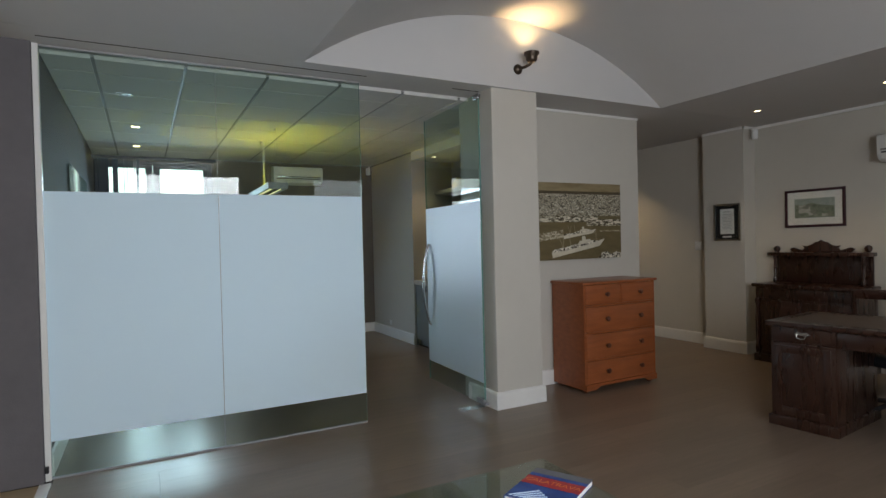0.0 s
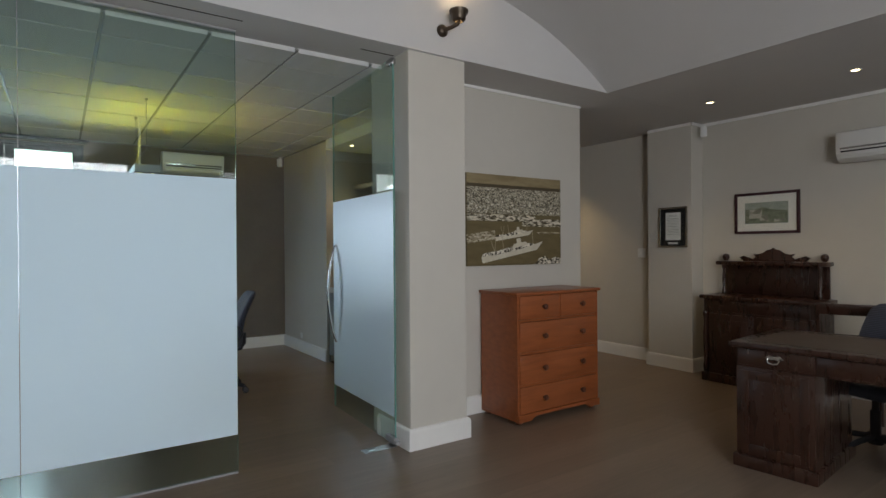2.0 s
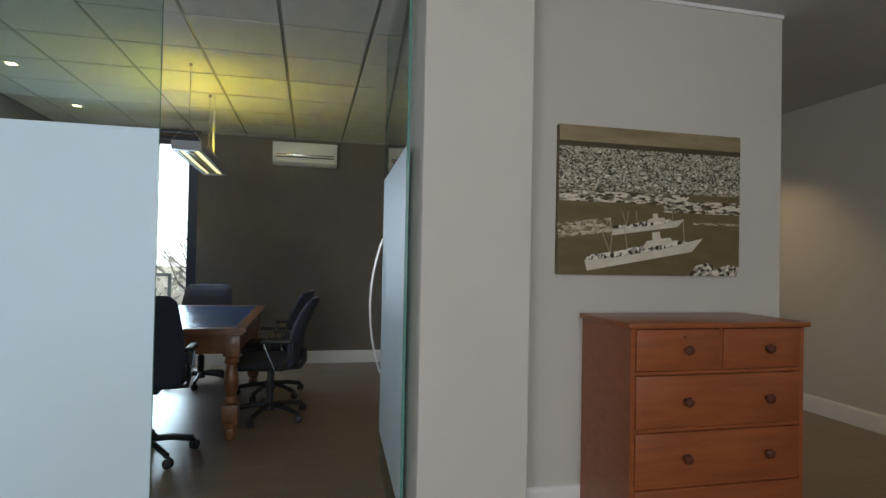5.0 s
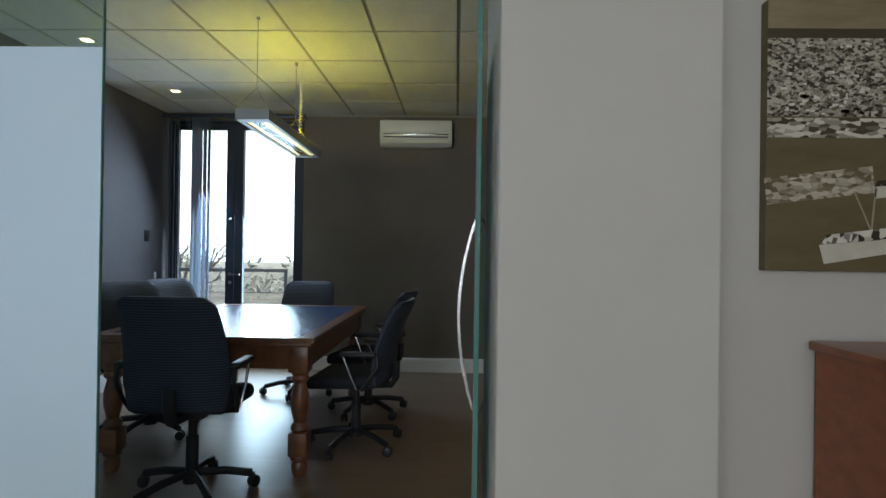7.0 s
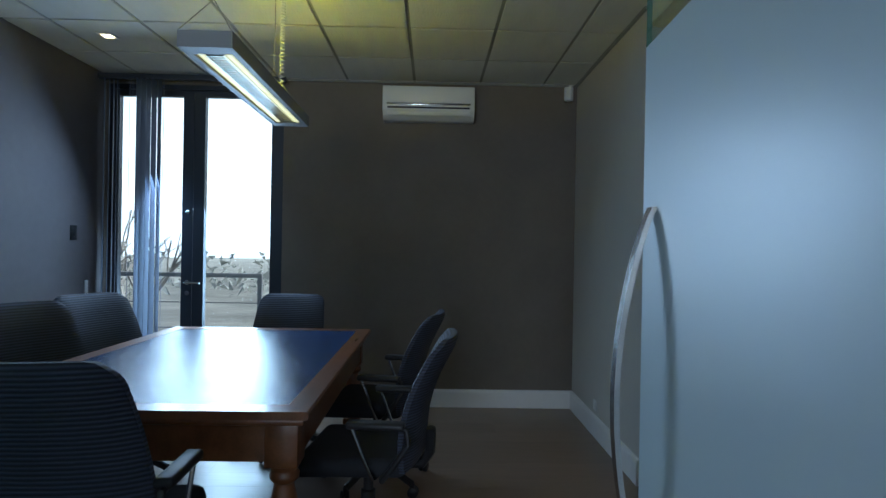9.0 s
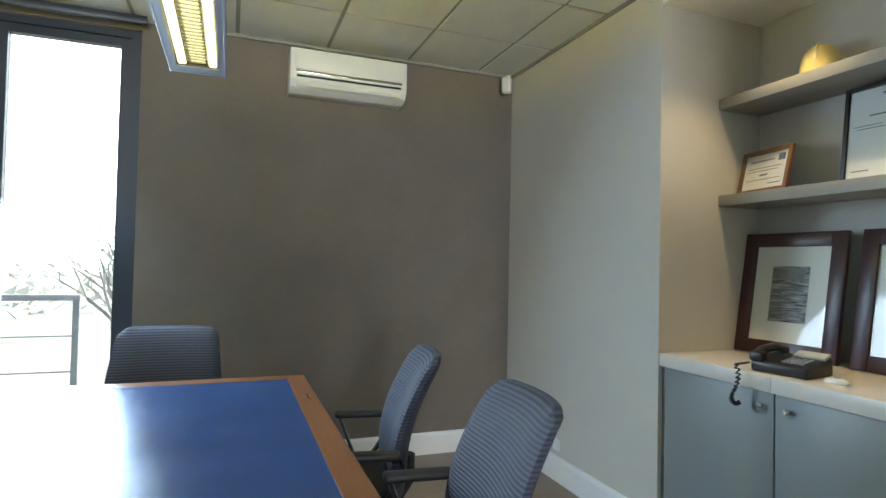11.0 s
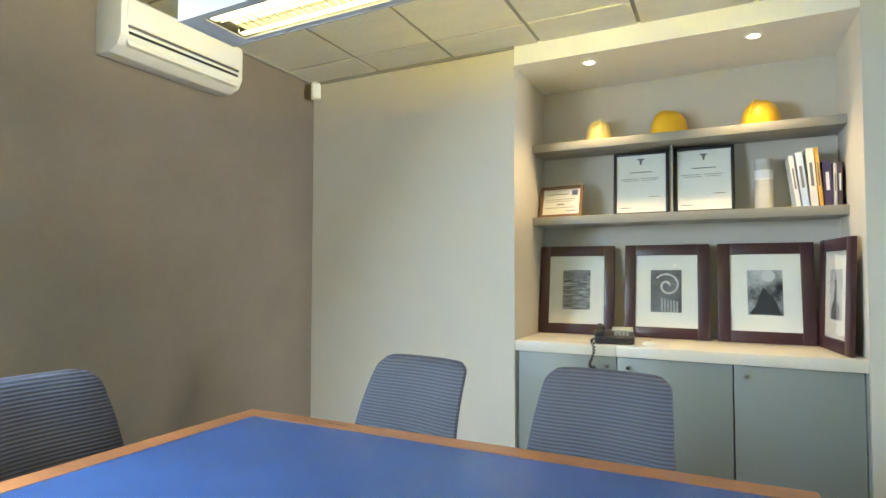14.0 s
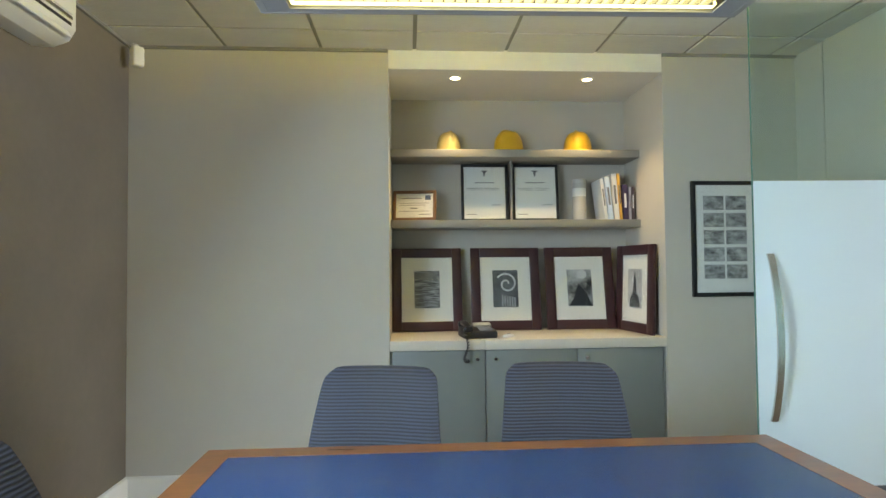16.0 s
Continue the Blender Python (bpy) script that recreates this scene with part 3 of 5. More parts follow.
part("head_channel", join(box(0.352, 2.50, -0.016, -0.006, LC - 0.012, LC), box(0.352, 2.50, 0.006, 0.016, LC - 0.012, LC)), M_PLGREY, gp, smooth=False)
part("jamb", box(0.32, 0.351, -0.03, 0.03, 0, LC), M_WHITE, gp, smooth=False)
tagged(mesh_object("floor_socket", box(0.319, 0.342, RY0 - 0.065, RY0 - 0.032, 0.06, 0.10, 0.004), M_BLACK), "small black door stop on the dark pier", "door stop")

gd = thing("glass_door", pose(3.545, 5.275, 0, 0, 0, -2.6), "frosted glass door standing open into the meeting room", "door", kind="structure")
pane = part("pane", box(-0.006, 0.006, 0.01, 1.195, 0.012, 2.765), M_GLASS_G, gd, smooth=False)
pane.visible_shadow = False
part("frosted_film", sheet_x(-0.007, 0.012, 1.195, 0.205, 1.822), M_FROST, pane, smooth=False)
part("glass_edge", join(box(-0.006, 0.006, 1.1952, 1.1972, 0.012, 2.765), box(-0.006, 0.006, 0.0078, 0.0098, 0.012, 2.765)), M_EDGE, gd, smooth=False)
for s, nm in ((-1, "handle"), (1, "handle")):
    arc = [(s * (0.012 + 0.075 * math.sin(math.pi * k / 24) ** 0.8), 1.12, 0.59 + 0.855 * k / 24) for k in range(25)]
    bmh = bmesh.new()
    rings = []
    for x, y, z in arc:
        rings.append([bmh.verts.new((x + dx, y + dy, z)) for dx, dy in ((-0.006, -0.017), (0.006, -0.017), (0.006, 0.017), (-0.006, 0.017))])
    for a, b in zip(rings, rings[1:]):
        for k in range(4):
            bmh.faces.new((a[k], a[(k + 1) % 4], b[(k + 1) % 4], b[k]))
    bmh.faces.new(rings[0][::-1])
    bmh.faces.new(rings[-1])
    part(nm, bmh, M_STEEL, gd, "bowed flat stainless steel pull handle")
part("bottom_pivot", join(box(-0.02, 0.02, 0.0, 0.14, 0.012, 0.06, 0.006), box(-0.018, 0.018, -0.035, 0.012, 0.02, 0.045, 0.005)), M_PLGREY, gd)
part("top_pivot", box(-0.018, 0.018, 0.0, 0.09, 2.72, 2.766, 0.006), M_CHROME, gd)
tagged(mesh_object("floor_pivot_plate", box(3.30, 3.55, 5.27, 5.35, -0.006, 0.002, 0.001), M_STEEL), "brushed steel floor spring cover plate", "floor plate")

# ---- meeting table ----
tb = thing("conference_table", pose(1.417, 7.016, 0), "red-brown wooden table with a blue leather top", "table")
TW, TL, TZ = 1.29, 1.887, 0.803
e = 0.085
part("top_border", join(extrude_outline([(0, TZ - 0.022), (0.006, TZ - 0.028), (e, TZ - 0.028), (e, TZ), (0.006, TZ), (0, TZ - 0.006)], TL),
     extrude_outline([(TW, TZ - 0.022), (TW - 0.006, TZ - 0.028), (TW - e, TZ - 0.028), (TW - e, TZ), (TW - 0.006, TZ), (TW, TZ - 0.006)], TL),
     box(e, TW - e, 0, e, TZ - 0.028, TZ), box(e, TW - e, TL - e, TL, TZ - 0.028, TZ)), M_TABLE, tb, smooth=False)
part("moulding", box(0.018, TW - 0.018, 0.018, TL - 0.018, TZ - 0.055, TZ - 0.0285, 0.010), M_TABLE, tb)
part("leather_inset", box(e, TW - e, e, TL - e, TZ - 0.0283, TZ - 0.0015), M_LEATHER, tb, "blue tooled leather writing surface", smooth=False)
for x0, x1, y0, y1 in ((0.10, TW - 0.10, 0.05, 0.075), (0.10, TW - 0.10, TL - 0.075, TL - 0.05), (0.05, 0.075, 0.10, TL - 0.10), (TW - 0.075, TW - 0.05, 0.10, TL - 0.10)):
    part("apron", box(x0, x1, y0, y1, 0.62, TZ - 0.055), M_TABLE, tb, smooth=False)
LEG = [(0.032, 0.0), (0.040, 0.02), (0.046, 0.06), (0.036, 0.085), (0.052, 0.10), (0.052, 0.115), (0.050, 0.12)]
LEG2 = [(0.040, 0.255), (0.052, 0.27), (0.050, 0.29), (0.034, 0.31), (0.040, 0.34), (0.050, 0.38), (0.053, 0.42), (0.048, 0.47), (0.036, 0.52), (0.034, 0.535), (0.050, 0.55), (0.052, 0.565), (0.044, 0.58), (0.056, 0.60)]
for x in (0.10, TW - 0.10):
    for y in (0.10, TL - 0.10):
        part("leg", join(lathe(LEG, 20, pose(x, y, 0)), box(x - 0.055, x + 0.055, y - 0.055, y + 0.055, 0.12, 0.255, 0.010), lathe(LEG2, 20, pose(x, y, 0)), box(x - 0.056, x + 0.056, y - 0.056, y + 0.056, 0.60, TZ - 0.056, 0.004)), M_TABLE, tb)


# ---- office chairs ----
def weave(name, base, hi, scale):
    """Ribbed upholstery: fine cross ribs in relief and tone."""
    m = material(name, base, 0.75, vary=0.15, scale=12)
    nt = m.node_tree
    tc = nt.nodes.new("ShaderNodeTexCoord")
    wv = nt.nodes.new("ShaderNodeTexWave")
    wv.wave_type, wv.bands_direction = "BANDS", "Z"
    wv.inputs["Scale"].default_value, wv.inputs["Distortion"].default_value = scale, 0.35
    wv.inputs["Detail"].default_value = 1
    nt.links.new(tc.outputs["Object"], wv.inputs[0])
    mix = nt.nodes.new("ShaderNodeMix")
    mix.data_type = "RGBA"
    mix.inputs[6].default_value, mix.inputs[7].default_value = (*base, 1), (*hi, 1)
    nt.links.new(wv.outputs[1], mix.inputs[0])
    p = nt.nodes["Principled BSDF"]
    nt.links.new(mix.outputs[2], p.inputs["Base Color"])
    b = nt.nodes.new("ShaderNodeBump")
    b.inputs["Strength"].default_value, b.inputs["Distance"].default_value = 0.6, 0.003
    nt.links.new(wv.outputs[1], b.inputs["Height"])
    nt.links.new(b.outputs[0], p.inputs["Normal"])
    return m


M_WEAVE = weave("ribbed_blue_grey_upholstery", (0.020, 0.022, 0.028), (0.052, 0.062, 0.100), 26)
M_SEAT = material("dark_seat_fabric", (0.022, 0.024, 0.03), 0.85, vary=0.2, scale=20, bump=0.4, bscale=200)


def office_chair(m):
    """Swivel chair facing +y: five-star base, padded seat, tall tapered back, loop arms."""
    c = thing("office_chair", m, "dark blue-grey ribbed fabric swivel chair at the meeting table", "chair", "chairs round the meeting table")
    part("gas_column", join(lathe([(0.045, 0.06), (0.045, 0.09), (0.032, 0.10), (0.032, 0.28), (0.022, 0.285), (0.022, 0.40)], 14), box(-0.10, 0.10, -0.12, 0.12, 0.385, 0.42, 0.01)), M_FABRIC, c)
    for k in range(5):
        a = radians(72 * k + 20)
        d = Vector((math.cos(a), math.sin(a), 0))
        leg = part("base_leg", tube([d * 0.03 + Vector((0, 0, 0.105)), d * 0.17 + Vector((0, 0, 0.095)), d * 0.30 + Vector((0, 0, 0.068))], 0.020, 8, 0.8), M_FABRIC, c)
        part("caster", join(*[lathe([(0.024, -0.010), (0.029, -0.006), (0.029, 0.006), (0.024, 0.010)], 14, pose(d.x * 0.31, d.y * 0.31, 0.029) @ Matrix.Rotation(a + 0.6, 4, "Z") @ pose(0, s * 0.014, 0, 90)) for s in (-1, 1)], lathe([(0.012, 0.03), (0.012, 0.07)], 10, pose(d.x * 0.305, d.y * 0.305, 0))), M_FABRIC, leg)
    # seat pad: rounded, domed, waterfall front
    bm = bmesh.new()
    add_box(bm, -0.245, 0.245, -0.20, 0.27, 0.425, 0.505)
    bmesh.ops.bevel(bm, geom=list(bm.edges), offset=0.036, segments=4, profile=0.5, affect="EDGES")
    for v in bm.verts:
        if v.co.y > 0.15:
            v.co.z -= (v.co.y - 0.15) * 0.22
    part("seat", bm, M_SEAT, c)
    # back: grid shell, narrower at the top, leaning and gently dished
    bm = bmesh.new()
    nx, nz = 21, 23
    faces = {}
    for side in (0, 1):
        for i in range(nx):
            for j in range(nz):
                u, w = i / (nx - 1) * 2 - 1, j / (nz - 1)
                # widest at the middle, tapered to the top, drawn in at the foot, corners rounded
                hw = 0.224 + 0.056 * (1 - w) ** 0.8 - 0.16 * max(0.0, 0.25 - w)
                zz = 0.45 + 0.52 * w
                corner = max(0.0, (w - 0.90) / 0.10)
                x = u * hw * (1 - 0.045 * corner ** 3)
                zz -= 0.020 * abs(u) ** 14 * corner
                lean = -0.225 - 0.145 * w ** 1.6 + 0.03 * math.sin(w * math.pi)
                thick = 0.026 * (1 - abs(u) ** 6) * (1 - abs(2 * w - 1) ** 10) + 0.010
                y = lean + 0.040 * u * u + (thick if side else -thick)
                faces[side, i, j] = bm.verts.new((x, y, zz))
    for side in (0, 1):
        for i in range(nx - 1):
            for j in range(nz - 1):
                q = [faces[side, i, j], faces[side, i + 1, j], faces[side, i + 1, j + 1], faces[side, i, j + 1]]
                bm.faces.new(q if side == 0 else q[::-1])
    for i in range(nx - 1):
        for j in (0, nz - 1):
            bm.faces.new([faces[0, i, j], faces[0, i + 1, j], faces[1, i + 1, j], faces[1, i, j]])
    for j in range(nz - 1):
        for i in (0, nx - 1):
            bm.faces.new([faces[0, i, j], faces[0, i, j + 1], faces[1, i, j + 1], faces[1, i, j]])
    part("backrest", bm, M_WEAVE, c, "tall ribbed blue-grey fabric back")
    part("back_bracket", tube([(0, -0.10, 0.40), (0, -0.24, 0.41), (0, -0.27, 0.46), (0, -0.27, 0.56)], 0.024, 8, 1.4), M_FABRIC, c)
    for s in (-1, 1):
        arm = part("armrest", box(s * 0.285 - 0.028, s * 0.285 + 0.028, -0.20, 0.03, 0.635, 0.665, 0.012, 3), M_FABRIC, c)
        part("arm_support", tube([(s * 0.20, -0.10, 0.425), (s * 0.27, -0.11, 0.43), (s * 0.288, -0.16, 0.50), (s * 0.288, -0.215, 0.58), (s * 0.288, -0.205, 0.635), (s * 0.288, -0.15, 0.648), (s * 0.288, -0.02, 0.645)], 0.012, 8), M_FABRIC, arm)
        part("arm_strut", tube([(s * 0.288, 0.01, 0.64), (s * 0.286, -0.03, 0.54), (s * 0.272, -0.075, 0.435), (s * 0.20, -0.08, 0.42)], 0.008, 8), M_CHROME, arm, "thin bright metal strut")
    return c


chair = office_chair(pose(2.80, 8.42, 0, 0, 0, 80) @ Matrix.Diagonal((1, 1, 1.015, 1)))
for x, y, a, tall in ((2.84, 7.645, 84, 0.995), (2.115, 6.84, 2, 1.085), (2.08, 8.985, 178, 1.01), (1.365, 7.80, -118, 1.06), (1.335, 8.50, -112, 1.05)):
    copy_thing(chair, pose(x, y, 0, 0, 0, a) @ Matrix.Diagonal((1, 1, tall, 1)))

# ---- hanging light ----
pl = thing("pendant_light", pose(2.225, 7.98, 2.088, -0.6, 0, 0), "grey suspended fluorescent office light with lit tubes and a louvre", "ceiling light")
HL, RISE = 0.66, CEIL - 2.088
for x in (-0.101, 0.101):
    part("side_panel", box(x - 0.004, x + 0.004, -HL, HL, 0, 0.066, 0.001), M_PLGREY, pl, smooth=False)
for y in (-HL + 0.01, HL - 0.01):
    part("end_cap", box(-0.097, 0.097, y - 0.01, y + 0.01, 0.0004, 0.0656, 0.001), M_PLGREY, pl, smooth=False)
for x in (-0.0865, 0.0865):
    part("edge_flange", box(x - 0.0105, x + 0.0105, -HL + 0.02, HL - 0.02, 0.001, 0.005), M_PLGREY, pl, smooth=False)
for y in (-HL + 0.05, HL - 0.05):
    part("end_flange", box(-0.076, 0.076, y - 0.03, y + 0.03, 0.001, 0.005), M_PLGREY, pl, smooth=False)
part("gear_tray", box(-0.096, 0.096, -HL + 0.021, HL - 0.021, 0.0345, 0.037), M_PLGREY, pl, smooth=False)
for x in (-0.055, 0.055):
    part("fluorescent_tube", box(x - 0.014, x + 0.014, -HL + 0.085, HL - 0.085, 0.006, 0.020, 0.006), M_TUBE, pl, "glowing pale yellow tube", smooth=False)
part("inner_tube", box(-0.026, 0.026, -HL + 0.10, HL - 0.10, 0.023, 0.034, 0.004), M_TUBE, pl, smooth=False)
part("louvre", join(*[box(-0.034, 0.034, -HL + 0.11 + 0.03 * k, -HL + 0.114 + 0.03 * k, 0.004, 0.020) for k in range(37)], box(-0.037, -0.034, -HL + 0.1, HL - 0.1, 0.003, 0.022), box(0.034, 0.037, -HL + 0.1, HL - 0.1, 0.003, 0.022)), M_CHROME, pl, smooth=False)
part("uplight_tube", tube([(0, -HL + 0.08, 0.046), (0, HL - 0.08, 0.046)], 0.008, 8), M_GLOW, pl)
for y in (-0.58, 0.27):
    part("suspension_wire", join(tube([(-0.10, y - 0.08, 0.066), (0, y, 0.22)], 0.0022, 5), tube([(0.10, y - 0.08, 0.066), (0, y, 0.22)], 0.0022, 5), tube([(0, y, 0.22), (0, y, RISE - 0.02)], 0.0022, 5), lathe([(0.012, RISE - 0.03), (0.012, RISE + 0.001)], 10, pose(0, y, 0))), M_PLGREY, pl)
part("coiled_cord", tube([(0.035 + 0.011 * math.cos(k * 0.9), 0.29 + 0.011 * math.sin(k * 0.9), 0.06 + (RISE - 0.065) * (k / 220) ** 0.75) for k in range(221)], 0.0035, 5), M_PLASTIC, pl, "coiled pale flex")


# ---- wall units and small fittings ----
def air_conditioner(m, label):
    """Split unit, back on the local x-z plane, front towards -y."""
    a = thing("air_conditioner", m, label, "air conditioner")
    prof = [(0, 0.0), (-0.10, -0.005), (-0.165, 0.02), (-0.195, 0.07), (-0.195, 0.24), (-0.185, 0.262), (-0.15, 0.27), (0, 0.27)]
    bm = extrude_outline([(y, z) for y, z in prof], 0.78, Matrix(((0, 1, 0, -0.39), (1, 0, 0, 0), (0, 0, 1, 0), (0, 0, 0, 1))), 0.004)
    part("body", bm, M_PLASTIC, a)
    part("front_panel", box(-0.36, 0.36, -0.201, -0.194, 0.130, 0.255, 0.003), M_PLASTIC, a)
    part("chrome_strip", box(-0.355, 0.355, -0.2005, -0.193, 0.106, 0.122, 0.002), M_CHROME, a, "mirror-bright strip under the front panel")
    part("outlet_slot", box(-0.35, 0.35, -0.1975, -0.185, 0.078, 0.092), M_BLACK, a, smooth=False)
    part("outlet_vane", moved(box(-0.35, 0.35, -0.004, 0.004, -0.03, 0.03, 0.002), pose(0, -0.183, 0.048, -28)), M_PLASTIC, a)
    return a


air_conditioner(pose(3.055, RY1 - 0.001, 2.41) @ Matrix.Diagonal((0.965, 1, 1, 1)), "white split air conditioner on the dark meeting room wall")
ac2 = air_conditioner(pose(LX1 - 0.001, 3.60, 2.17, 0, 0, -90), "white split air conditioner on the lobby wall")


def motion_sensor(m):
    s = thing("alarm_sensor", m, "small white alarm sensor under the ceiling", "sensor", "alarm sensors")
    part("body", box(-0.034, 0.034, -0.075, -0.02, -0.145, -0.025, 0.014, 3), M_PLASTIC, s)
    part("bracket", join(tube([(0, 0, -0.01), (0, -0.02, -0.015), (0, -0.028, -0.03)], 0.008), box(-0.018, 0.018, -0.022, 0.012, -0.006, 0.0, 0.002)), M_PLASTIC, s)


motion_sensor(pose(RX1 - 0.06, RY1 - 0.06, CEIL - 0.024, 0, 0, -45))
motion_sensor(pose(7.50, 5.30, LC - 0.03, 0, 0, -60))


def downlight(m, energy, square=False, lens=True):
    d = thing("downlight", m, "small recessed halogen downlight with a white rim", "downlight", "recessed downlights")
    if square:
        part("rim", join(box(-0.055, 0.055, -0.055, -0.035, -0.005, 0), box(-0.055, 0.055, 0.035, 0.055, -0.005, 0), box(-0.055, -0.035, -0.035, 0.035, -0.005, 0), box(0.035, 0.055, -0.035, 0.035, -0.005, 0)), M_PLASTIC, d, smooth=False)
        part("lens", box(-0.034, 0.034, -0.034, 0.034, -0.003, -0.0005), M_HALO if lens else M_BLACK, d, smooth=False)
    else:
        part("rim", lathe([(0.030, -0.004), (0.044, -0.005), (0.046, -0.001), (0.046, 0.0)], 20, cap=False), M_PLASTIC, d)
        part("lens", lathe([(0.030, -0.003), (0.030, -0.001)], 18), M_HALO, d)
    if energy:
        p = m.translation
        lamp("downlight_beam", "SPOT", energy, look((p.x, p.y, p.z - 0.02), (p.x + 0.0001, p.y, 0)), (1, 0.76, 0.42), 0.03, None, 100, 0.8)


downlight(pose(4.47, 7.934, 2.64), 22)
downlight(pose(4.47, 7.046, 2.64), 22)
downlight(pose(0.87, 9.04, CEIL - 0.012), 5, True)
downlight(pose(0.87, 7.79, CEIL - 0.012), 5, True)
downlight(pose(0.80, 6.43, CEIL - 0.012), 0, True, False)
downlight(pose(6.75, 4.79, LC), 36)
downlight(pose(6.76, 3.60, LC), 30)
downlight(pose(6.9, 7.3, LC), 75)

# glass writing board on the slate wall
wb = thing("glass_writing_board", pose(RX0, 7.03, 0), "pale green glass writing board on steel studs", "writing board")
part("glass_sheet", box(0.012, 0.018, 0.0, 1.74, 1.01, 2.25), material("back_painted_pale_green_glass", (0.26, 0.36, 0.33), 0.06, spec=0.22), wb, smooth=False)
for y in (0.08, 1.66):
    for z in (1.09, 2.17):
        part("stud", lathe([(0.012, 0.0), (0.012, 0.02), (0.009, 0.024)], 12, pose(0, y, z, 0, 90, 0)), M_STEEL, wb)


def wall_plate(name, m, w, h, label, cat, mat=M_PLASTIC, rocker=True):
    """Flat fitting on the local x-z plane, front towards -y."""
    t = thing(name, m, label, cat)
    part("plate", box(-w / 2, w / 2, -0.009, 0, -h / 2, h / 2, 0.003), mat, t)
    if rocker:
        part("rocker", box(-w / 5, w / 5, -0.013, -0.009, -h / 4, h / 4, 0.001), mat, t)


wall_plate("light_switch", pose(RX0, 9.55, 1.42, 0, 0, 90), 0.075, 0.115, "dark light switch on the slate wall", "switch", M_BLACK)
wall_plate("blind_cord_cleat", pose(RX0, 9.72, 0.98, 0, 0, 90), 0.04, 0.13, "cream blind cord cleat on the slate wall", "cleat", M_PLASTIC, False)
wall_plate("socket", pose(RX1, 9.25, 0.22, 0, 0, -90), 0.075, 0.075, "white wall socket above the skirting", "socket")
wall_plate("light_switch", pose(7.58, 6.17, 1.33, 0, 0, -90), 0.115, 0.115, "white alarm keypad on the corridor wall", "keypad")
wall_plate("light_switch", pose(7.58, 6.02, 1.33, 0, 0, -90), 0.075, 0.115, "dark light switch on the corridor wall", "switch", M_BLACK)
wall_plate("socket", pose(5.81, 5.75, 0.62, 0, 0, 90), 0.075, 0.115, "dark socket on the corridor wall", "socket", M_BLACK)


# ---- pictures ----
def photo(name, dark, light, scale=5.0, kind="noise", seed=0.0, contrast=0.25, aspect=(1, 1, 1)):
    """Printed picture surface: blotchy tones in two inks."""
    m = bpy.data.materials.new(name)
    m.use_nodes = True
    nt = m.node_tree
    p = nt.nodes["Principled BSDF"]
    p.inputs["Roughness"].default_value = 0.55
    tc = nt.nodes.new("ShaderNodeTexCoord")
    mp = nt.nodes.new("ShaderNodeMapping")
    mp.inputs["Location"].default_value = (seed * 3.1, seed, seed * 7.7)
    mp.inputs["Scale"].default_value = aspect
    nt.links.new(tc.outputs["Object"], mp.inputs[0])
    if kind == "noise":
        n = nt.nodes.new("ShaderNodeTexNoise")
        n.inputs["Scale"].default_value, n.inputs["Detail"].default_value, n.inputs["Roughness"].default_value = scale, 8, 0.65
        out = n.outputs[0]
    else:
        n = nt.nodes.new("ShaderNodeTexVoronoi")
        n.inputs["Scale"].default_value = scale
        sep = nt.nodes.new("ShaderNodeSeparateColor")
        nt.links.new(n.outputs["Color"], sep.inputs[0])
        out = sep.outputs[0]
    nt.links.new(mp.outputs[0], n.inputs[0])
    mr = nt.nodes.new("ShaderNodeMapRange")
    mr.inputs["From Min"].default_value, mr.inputs["From Max"].default_value = 0.5 - contrast, 0.5 + contrast
    nt.links.new(out, mr.inputs[0])
    mix = nt.nodes.new("ShaderNodeMix")
    mix.data_type = "RGBA"
    mix.inputs[6].default_value, mix.inputs[7].default_value = (*dark, 1), (*light, 1)
    nt.links.new(mr.outputs[0], mix.inputs[0])
    nt.links.new(mix.outputs[2], p.inputs["Base Color"])
    return m


M_PGLASS = glass("picture_glass", (0.97, 0.98, 0.97), 0.03, 0.014)


def framed(name, m, w, h, fw, fmat, label, category="picture", group="", mount=None, image=None, image_box=None, depth=0.025, slip=None, clear=True):
    """Framed sheet: bottom middle at the origin, back on y=0, front towards -y."""
    t = thing(name, m, label, category, group)
    b = 0.003
    part("frame", join(box(-w / 2, -w / 2 + fw, -depth, 0, 0, h, b), box(w / 2 - fw, w / 2, -depth, 0, 0, h, b), box(-w / 2 + fw, w / 2 - fw, -depth, 0, 0, fw, b), box(-w / 2 + fw, w / 2 - fw, -depth, 0, h - fw, h, b)), fmat, t)
    part("mount", box(-w / 2 + fw, w / 2 - fw, -depth * 0.5, -0.002, fw, h - fw), mount or M_MAT, t, smooth=False)
    if slip:
        i0, i1, j0, j1 = slip
        part("slip", box(i0, i1, -depth * 0.5 - 0.001, -depth * 0.5 + 0.001, j0, j1), M_PAPER, t, smooth=False)
    if image:
        x0, x1, z0, z1 = image_box
        part("print", box(x0, x1, -depth * 0.5 - 0.002, -depth * 0.5 + 0.001, z0, z1), image, t, smooth=False)
    if clear:
        g = part("glazing", box(-w / 2 + fw, w / 2 - fw, -depth * 0.5 - 0.006, -depth * 0.5 - 0.005, fw, h - fw), M_PGLASS, t, smooth=False)
        g.visible_shadow = False
    return t


M_PH_D, M_PH_L = (0.03, 0.03, 0.032), (0.42, 0.43, 0.43)


def lean(x, y, z, deg, turn=-90):
    """Pose for a frame that leans back on the niche wall, facing into the room."""
    return pose(x, y, z) @ Matrix.Rotation(radians(turn), 4, "Z") @ Matrix.Rotation(radians(-deg), 4, "X")


